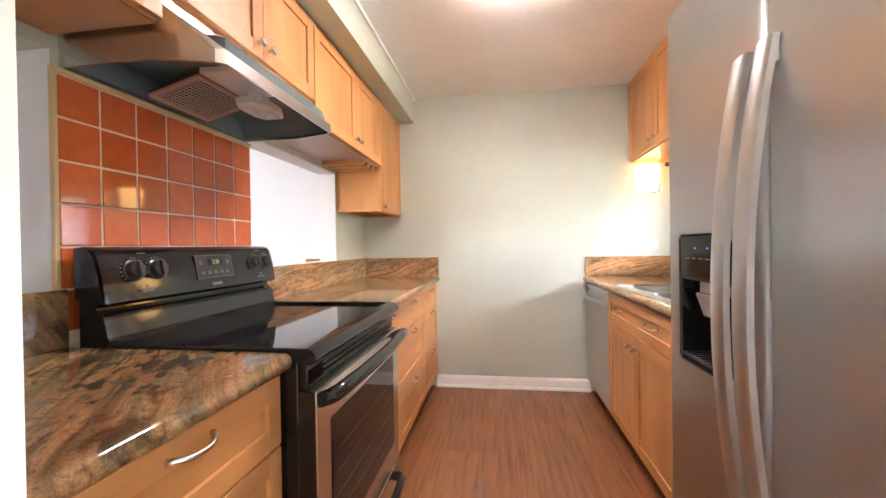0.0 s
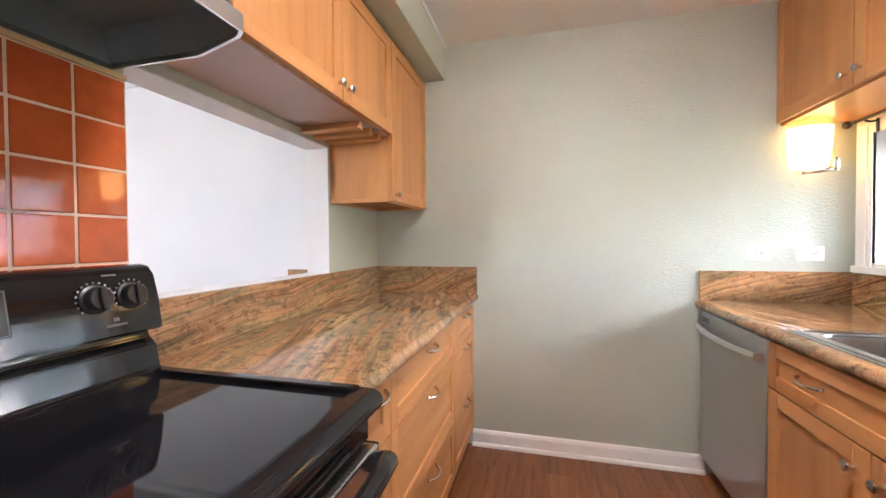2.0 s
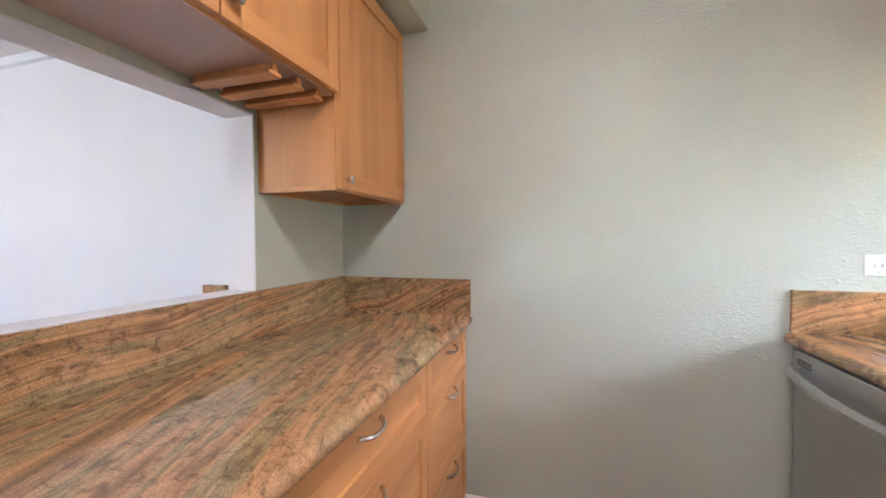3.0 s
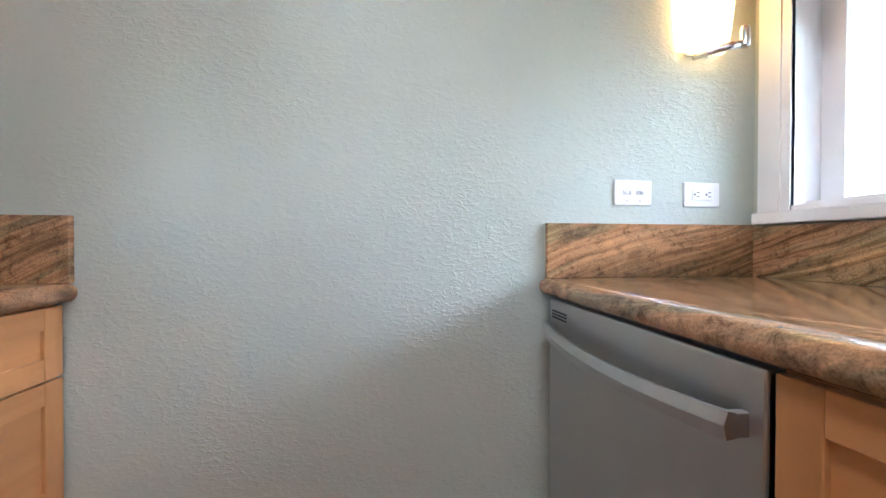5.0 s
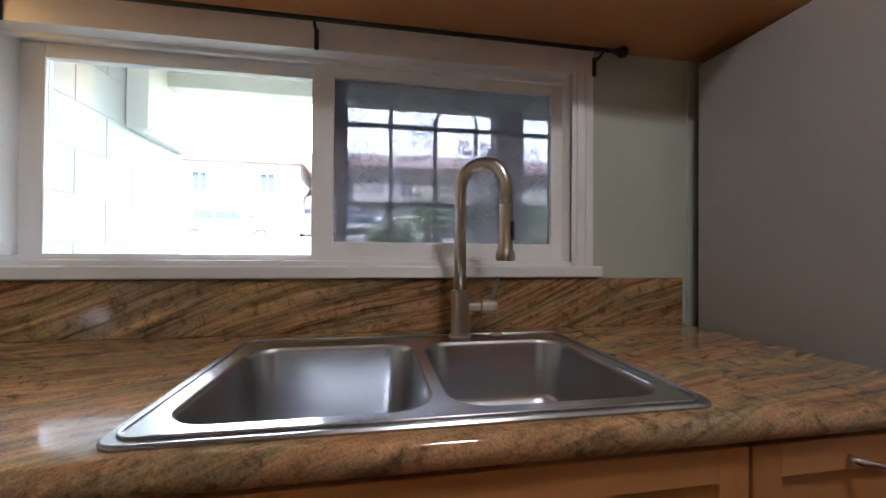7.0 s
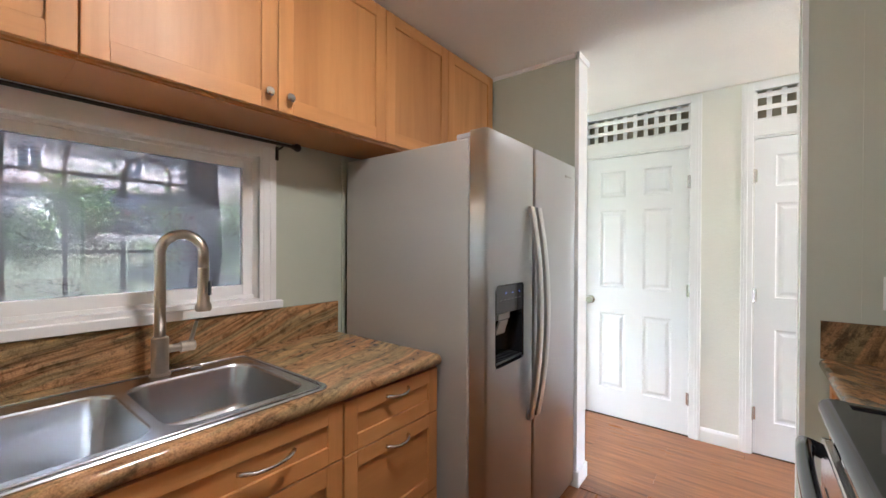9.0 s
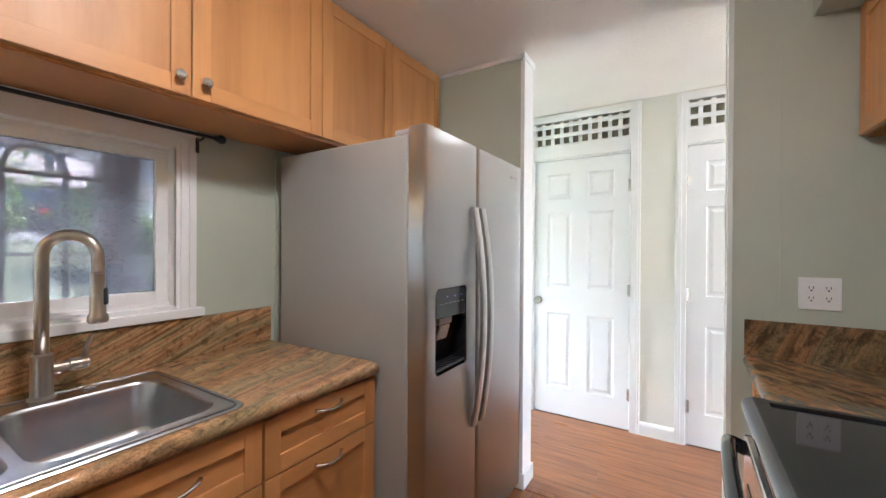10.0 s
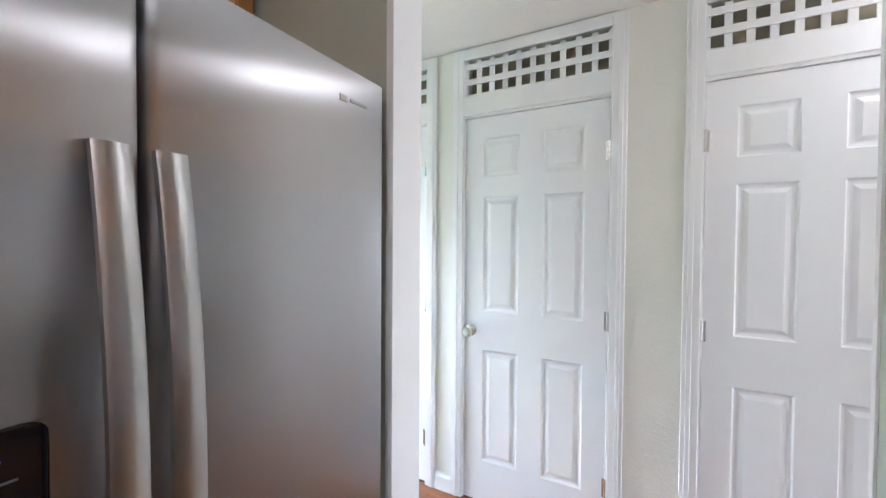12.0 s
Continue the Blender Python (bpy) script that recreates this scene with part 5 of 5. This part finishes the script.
structure("road", boxes((13.0, 26.0, -60, 80, 1.40, 1.456)), ASPH, "pale asphalt car park", "road")
structure("kerb", boxes((12.8, 13.0, -60, 80, 1.35, 1.55), bevel=0.02), CONC, "concrete kerb", "kerb")
structure("porch_slab", boxes((2.63, 4.1, 0.5, 6.0, -0.14, -0.03), bevel=0.01), CONC, "concrete porch slab", "pavement")

# bright overcast sky low over the roofs
OVERCAST = emission("bright_cloud", (0.88, 0.93, 1.0), 0.58)
bd = bmesh.new()
vv = [bd.verts.new(p) for p in ((75, -90, 4), (75, 110, 4), (75, 110, 46), (75, -90, 46))]
bd.faces.new(vv)
structure("backdrop", bd, OVERCAST, "bright overcast sky above the roofs", "sky")

# porch: block wall, ceiling, beam, post, hanging panel, lantern
bw = thing("block_wall", (3.1, 4.55, -0.03), "white painted concrete block wall beside the porch", "wall")
part("mortar", boxes((2.63, 4.18, 4.512, 4.64, -0.03, 2.44)), BLOCK, bw)
blk = bpy.data.meshes.new("block")
bmb = boxes((0, 0.393, 0, 0.11, 0, 0.193), bevel=0.003)
bmb.to_mesh(blk)
bmb.free()
blk.materials.append(BLOCK)
for r in range(12):
    for c in range(-1, 4):
        x = 2.63 + c * 0.4 + (0.2 if r % 2 else 0.0)
        if x < 2.63 - 0.001 or x + 0.39 > 4.21:
            continue
        o = new("block", blk)
        o.parent = bw
        o.matrix_parent_inverse = Matrix.Translation(-bw.location)
        o.location = (x, 4.5085, -0.02 + r * 0.2)
structure("porch_ceiling", boxes((2.62, 4.15, 0.4, 6.0, 2.46, 2.52)), WOODB, "white boarded porch ceiling", "ceiling")
structure("porch_roof", boxes((2.62, 4.30, 0.3, 6.1, 2.52, 2.62)), ROOF, "shingled porch roof", "roof")
pm = thing("porch_beam", (3.95, 3.2, 2.11), "white timber beam along the porch eave", "beam")
part("beam", boxes((3.86, 4.0, 0.4, 6.0, 2.11, 2.46), bevel=0.006), WOODB, pm)
pp = thing("porch_post", (3.92, 2.34, -0.03), "white square timber porch post", "post")
# grey rather than the beam's white: the porch shade is put into the colour
part("post", boxes((3.84, 4.02, 2.245, 2.435, -0.03, 2.11), bevel=0.008), material("post_white_with_shade", (0.34, 0.32, 0.31), 0.6), pp)
hp2 = thing("privacy_board", (3.9, 4.47, 1.77), "white timber panel fixed to the block wall", "board")
part("board", boxes((3.56, 3.62, 4.40, 4.504, 1.77, 2.46), (3.62, 4.15, 4.455, 4.504, 1.77, 2.46), bevel=0.004), WOODB, hp2)
ln = thing("porch_lantern", (3.72, 4.43, 2.24), "round glass porch lantern on a white base", "lantern")
part("base", lathe([(0.075, 0), (0.075, 0.02), (0.05, 0.035), (0.05, 0.05), (0, 0.05)], (3.72, 4.504, 2.24), "-y", 18), PLATE, ln)
part("jar", lathe([(0.055, 0), (0.085, 0.03), (0.10, 0.085), (0.085, 0.145), (0.045, 0.175), (0, 0.18)], (3.72, 4.453, 2.24), "-y", 20), GLASS, ln)
part("bulb", lathe([(0.014, 0), (0.016, 0.03), (0.03, 0.065), (0.026, 0.09), (0, 0.10)], (3.72, 4.452, 2.24), "-y", 14), PLATE, ln)


# ---- townhouses across the car park ----
def townhouse(y0, y1, label):
    t = thing("townhouse", (32, (y0 + y1) / 2, 1.45), label, "house", "townhouses across the car park")
    x0, x1, zb, ze = 28.0, 37.0, 1.45, 6.9
    bays = int((y1 - y0) / 4.0)
    rows = []
    for k in range(bays):
        c = y0 + (k + 0.5) * (y1 - y0) / bays
        rows += [(c - 0.4, c + 0.4, 5.0, 6.1), (c - 1.1, c - 0.1, 1.5, 3.6), (c + 0.5, c + 1.2, 2.4, 3.4)]
    part("wall", boxes((x0, x1, y0, y1, zb, ze)), STUCCO, t)
    rf = bmesh.new()
    p = [(x0 - 0.7, ze), ((x0 + x1) / 2, ze + 2.0), (x1 + 0.7, ze), (x1 + 0.7, ze - 0.12), (x0 - 0.7, ze - 0.12)]
    extrude_y(p, y0 - 0.3, y1 + 0.3, rf)
    part("roof", rf, ROOF, t)
    part("storey_band", boxes((x0 - 0.5, x0 - 0.02, y0, y1, 4.25, 4.42)), ROOF, t)
    for a, b, c, d in rows:
        wdw = part("window" if c > 1.6 else "door", boxes((x0 - 0.05, x0 - 0.012, a, b, c, d)), CARGLASS if c > 1.6 else WOODB, t)
        part("frame", boxes((x0 - 0.08, x0 - 0.051, a - 0.08, a, c, d), (x0 - 0.08, x0 - 0.051, b, b + 0.08, c, d), (x0 - 0.08, x0 - 0.051, a - 0.08, b + 0.08, d, d + 0.08), (x0 - 0.08, x0 - 0.051, (a + b) / 2 - 0.03, (a + b) / 2 + 0.03, c, d)), WOODB, wdw)
    return t


townhouse(-34, -14, "beige two-storey townhouse row with a brown roof")
townhouse(-13, 7, "beige two-storey townhouse with a red-brown roof")
townhouse(8, 28, "beige two-storey townhouse beside its neighbour")


# ---- vehicles ----
def car(at, turn, paint, label, kind, tall=1.0):
    t = thing(kind, at, label, "car" if kind != "pickup_truck" else "truck")
    m = Matrix.Translation(at) @ Matrix.Rotation(radians(turn), 4, "Z")

    def put(nm, bm, mat, par, lab=""):
        bmesh.ops.transform(bm, matrix=m, verts=bm.verts)
        return part(nm, bm, mat, par, lab)
    L, W = 4.6, 0.88
    body = [(-2.3, 0.42), (-2.28, 0.78), (-2.05, 0.92), (-0.95, 1.0), (2.0, 1.02), (2.28, 0.95), (2.32, 0.45), (2.2, 0.30), (-2.15, 0.30)]
    bm = extrude_y(body, -W, W)
    bmesh.ops.bevel(bm, geom=bm.edges[:], offset=0.06, segments=2, affect="EDGES")
    b = put("body", smooth(bm, 50), paint, t)
    if kind == "pickup_truck":
        cab = [(-0.9, 0.98), (-0.25, 1.56 * tall), (0.75, 1.58 * tall), (0.95, 0.98)]
    else:
        cab = [(-1.1, 0.98), (-0.3, 1.48 * tall), (1.5, 1.5 * tall), (2.1, 0.98)]
    bm = extrude_y(cab, -W + 0.1, W - 0.1)
    bmesh.ops.bevel(bm, geom=bm.edges[:], offset=0.05, segments=2, affect="EDGES")
    c = put("cabin", smooth(bm, 50), paint, t)
    x0, x1 = cab[1][0], cab[2][0]
    zt = cab[1][1] - 0.1
    for s in (-1, 1):
        yy = s * (W - 0.1)
        a, d = sorted((yy, yy + s * 0.012))
        mid = (x0 + x1) / 2
        put("side_window", extrude_y([(x0 - 0.32, 1.06), (x0 + 0.05, zt), (mid - 0.05, zt), (mid - 0.05, 1.06)], a, d), CARGLASS, c)
        put("side_window", extrude_y([(mid + 0.05, 1.06), (mid + 0.05, zt), (x1 - 0.05, zt), (x1 + 0.08, 1.06)], a, d), CARGLASS, c)
    put("windscreen", extrude_y([(cab[0][0] + 0.08, 1.06), (cab[0][0] + 0.03, 1.08), (x0 - 0.07, zt + 0.02), (x0 - 0.02, zt)], -W + 0.2, W - 0.2), CARGLASS, c)
    put("rear_window", extrude_y([(cab[3][0] - 0.06, 1.08), (cab[3][0] + 0.0, 1.10), (x1 + 0.07, zt), (x1 + 0.02, zt)], -W + 0.2, W - 0.2), CARGLASS, c)
    for wx in (-1.42, 1.40):
        for s in (-1, 1):
            wh = put("wheel", lathe([(0.2, 0), (0.31, 0.0), (0.335, 0.03), (0.335, 0.17), (0.31, 0.2), (0.2, 0.2)], (wx, s * (W + 0.01) - (0.2 if s > 0 else 0.0), 0.335), "y", 24), TYRE, t)
            put("rim", lathe([(0.205, 0), (0.2, 0.02), (0.06, 0.03), (0.05, 0.01), (0, 0.01)], (wx, s * (W + 0.012) - (0 if s > 0 else 0.0), 0.335), "y" if s < 0 else "-y", 20), GREYPL, wh)
    put("bumper", boxes((-2.38, -2.24, -0.8, 0.8, 0.42, 0.60), bevel=0.03), GREYPL, t)
    for s in (-1, 1):
        put("headlight", boxes((-2.33, -2.2, s * 0.68 - 0.14, s * 0.68 + 0.14, 0.68, 0.80), bevel=0.02), PLATE, t)
    for s in (-1, 1):
        put("tail_light", boxes((2.22, 2.335, s * 0.70 - 0.13, s * 0.70 + 0.13, 0.74, 0.90), bevel=0.02), TAILRED, t, "red tail light")
    put("number_plate", boxes((-2.40, -2.385, -0.16, 0.16, 0.46, 0.56)), PLATE, t)
    return t


TAILRED = material("red_lens", (0.45, 0.02, 0.02), 0.2)
SLATE = material("slate_car_paint", (0.06, 0.085, 0.11), 0.2)
WHITECAR = material("white_car_paint", (0.75, 0.75, 0.74), 0.2)
NAVY = material("navy_car_paint", (0.03, 0.045, 0.08), 0.2)
car((16.0, 4.7, 1.456), 25, SLATE, "slate grey pickup truck parked facing the lawn", "pickup_truck", 1.08)
car((20.0, 9.2, 1.456), 80, WHITECAR, "white car parked by the townhouses", "parked_car")
car((18.2, -0.7, 1.456), 145, NAVY, "navy parked car beyond the lawn", "parked_car")


# ---- shrubs ----
def shrub(at, r, hgt, seed, label):
    rng = random.Random(seed)
    t = thing("shrub", at, label, "shrub", "shrubs on the lawn")
    limbs = bmesh.new()
    tips = []
    for k in range(9):
        a, rr = rng.uniform(0, 6.28), rng.uniform(0.3, 0.8) * r
        e = Vector(at) + Vector((rr * math.cos(a), rr * math.sin(a), hgt * rng.uniform(0.5, 0.9)))
        mid = Vector(at).lerp(e, 0.5) + Vector((0, 0, 0.1 * hgt))
        tube([tuple(at), tuple(mid), tuple(e)], [0.03, 0.018, 0.006], 5, limbs)
        tips += [mid, e]
    part("stems", limbs, material("grey_bark", (0.14, 0.10, 0.07), 0.8), t)
    verts, faces = [], []
    for k in range(1500):
        c = rng.choice(tips) + Vector((rng.gauss(0, 0.22) * r, rng.gauss(0, 0.22) * r, rng.gauss(0, 0.16) * hgt))
        rot = Euler((rng.uniform(-0.9, 0.9), rng.uniform(-0.9, 0.9), rng.uniform(0, 6.28))).to_matrix()
        s = rng.uniform(0.05, 0.10)
        i = len(verts)
        verts += [tuple(c + rot @ Vector(p)) for p in ((-s, 0, 0), (0, -s * 0.45, 0.01), (s, 0, -0.01), (0, s * 0.45, 0.01))]
        faces.append((i, i + 1, i + 2, i + 3))
    me = bpy.data.meshes.new("leaves")
    me.from_pydata(verts, [], faces)
    me.materials.append(LEAF)
    o = new("leaves", me)
    o.parent = t
    o.matrix_parent_inverse = Matrix.Translation(-t.location)
    return t


shrub((8.2, 0.55, 0.66), 1.0, 1.6, 3, "bright green leafy shrub on the lawn")
shrub((12.0, 1.5, 1.34), 1.0, 1.5, 7, "green shrub beside the car park")
shrub((10.5, 2.8, 1.0), 0.7, 0.8, 4, "low green shrub at the lawn's edge")
shrub((6.6, -0.6, 0.35), 1.1, 1.9, 5, "tall leafy shrub near the porch")


# ---- orange tiles behind the range ----
tp = thing("tile_panel", (-0.012, 2.36, 1.06), "glossy orange ceramic tile panel behind the range", "tile panel")
TY0, TY1, TZ1 = 1.960, 2.762, 1.640
part("grout", boxes((-0.0195, -0.0112, TY0, TY1, 0.92, TZ1)), GROUT, tp)
part("edging", boxes((-0.0195, -0.004, TY0 - 0.012, TY0 - 0.0005, 1.0685, TZ1 + 0.014), (-0.0195, -0.004, TY0 - 0.012, TY1, TZ1 + 0.0005, TZ1 + 0.014), bevel=0.002), TRIMWOOD, tp, "ochre edging strip")
pit = (TY1 - TY0) / 7
tm = bpy.data.meshes.new("tile")
bt2 = boxes((0, 0.0075, 0, pit - 0.0065, 0, pit - 0.0065), bevel=0.0022)
bt2.to_mesh(tm)
bt2.free()
tm.materials.append(TILE)
rt = random.Random(5)
for r in range(6):
    for c in range(7):
        o = new("tile", tm)
        o.parent = tp
        o.matrix_parent_inverse = Matrix.Translation(-tp.location)
        o.matrix_basis = Matrix.Translation((-0.0165 + rt.uniform(0, 0.0006), TY0 + c * pit + 0.003, TZ1 - (r + 1) * pit + 0.003)) @ Euler((0, rt.uniform(-0.006, 0.006), rt.uniform(-0.006, 0.006))).to_matrix().to_4x4()

# ---- floor planks ----
fl = structure("floor", boxes((-4.0, 3.4, -0.6, 4.31, -0.011, -0.0025)), GAP, "red-brown wood laminate floor", "floor")
rp = random.Random(11)
PW, PL = 0.128, 1.215
plank_meshes = {}
rest = bmesh.new()


def plank(x0, x1, y0, y1):
    key = (round(x1 - x0, 3), round(y1 - y0, 3))
    if key not in plank_meshes:
        me = bpy.data.meshes.new("plank")
        b = boxes((0, key[0] - 0.0008, 0, key[1] - 0.0008, -0.0025, 0.0))
        b.to_mesh(me)
        b.free()
        me.materials.append(LAM)
        plank_meshes[key] = me
    o = new("plank", plank_meshes[key])
    o.parent = fl
    o.location = (x0, y0, 0)


HALL = 1.27     # the hallway's planks run along it, the kitchen's along the kitchen
x = 0.51
while x < 1.92:
    y = HALL - rp.choice((0.0, 0.405, 0.81))
    while y < 4.31:
        a, b = max(y, HALL), min(y + PL, 4.308)
        if b - a > 0.02:
            plank(x, x + PW, a, b)
        y += PL
    x += PW
for xa, xb in ((-4.0, 0.51), (x, 2.46)):
    xx = xa
    while xx < xb - 0.01:
        y = HALL - rp.choice((0.0, 0.405, 0.81))
        while y < 4.31:
            box(xx, min(xx + PW, xb) - 0.0008, max(y, HALL), min(y + PL, 4.308) - 0.0008, -0.0025, 0.0, into=rest)
            y += PL
        xx += PW
tagged(part("planks_beyond", rest, LAM, fl), kind="stuff")
y = 0.225
while y < HALL - 0.01:
    x, w_ = -4.0 - rp.choice((0.0, 0.405, 0.81)), min(PW, HALL - y)
    while x < 3.4:
        a, b = max(x, -4.0), min(x + PL, 3.398)
        key = ("hall", round(b - a, 3), round(w_, 3))
        if key not in plank_meshes:
            me = bpy.data.meshes.new("plank")
            bm = boxes((0, w_ - 0.0008, -(b - a) + 0.0008, 0, -0.0025, 0.0))
            bm.to_mesh(me)
            bm.free()
            me.materials.append(LAM)
            plank_meshes[key] = me
        o = new("plank", plank_meshes[key])
        o.parent = fl
        o.matrix_basis = Matrix.Translation((a, y, 0)) @ Matrix.Rotation(radians(90), 4, "Z")
        x += PL
    y += PW
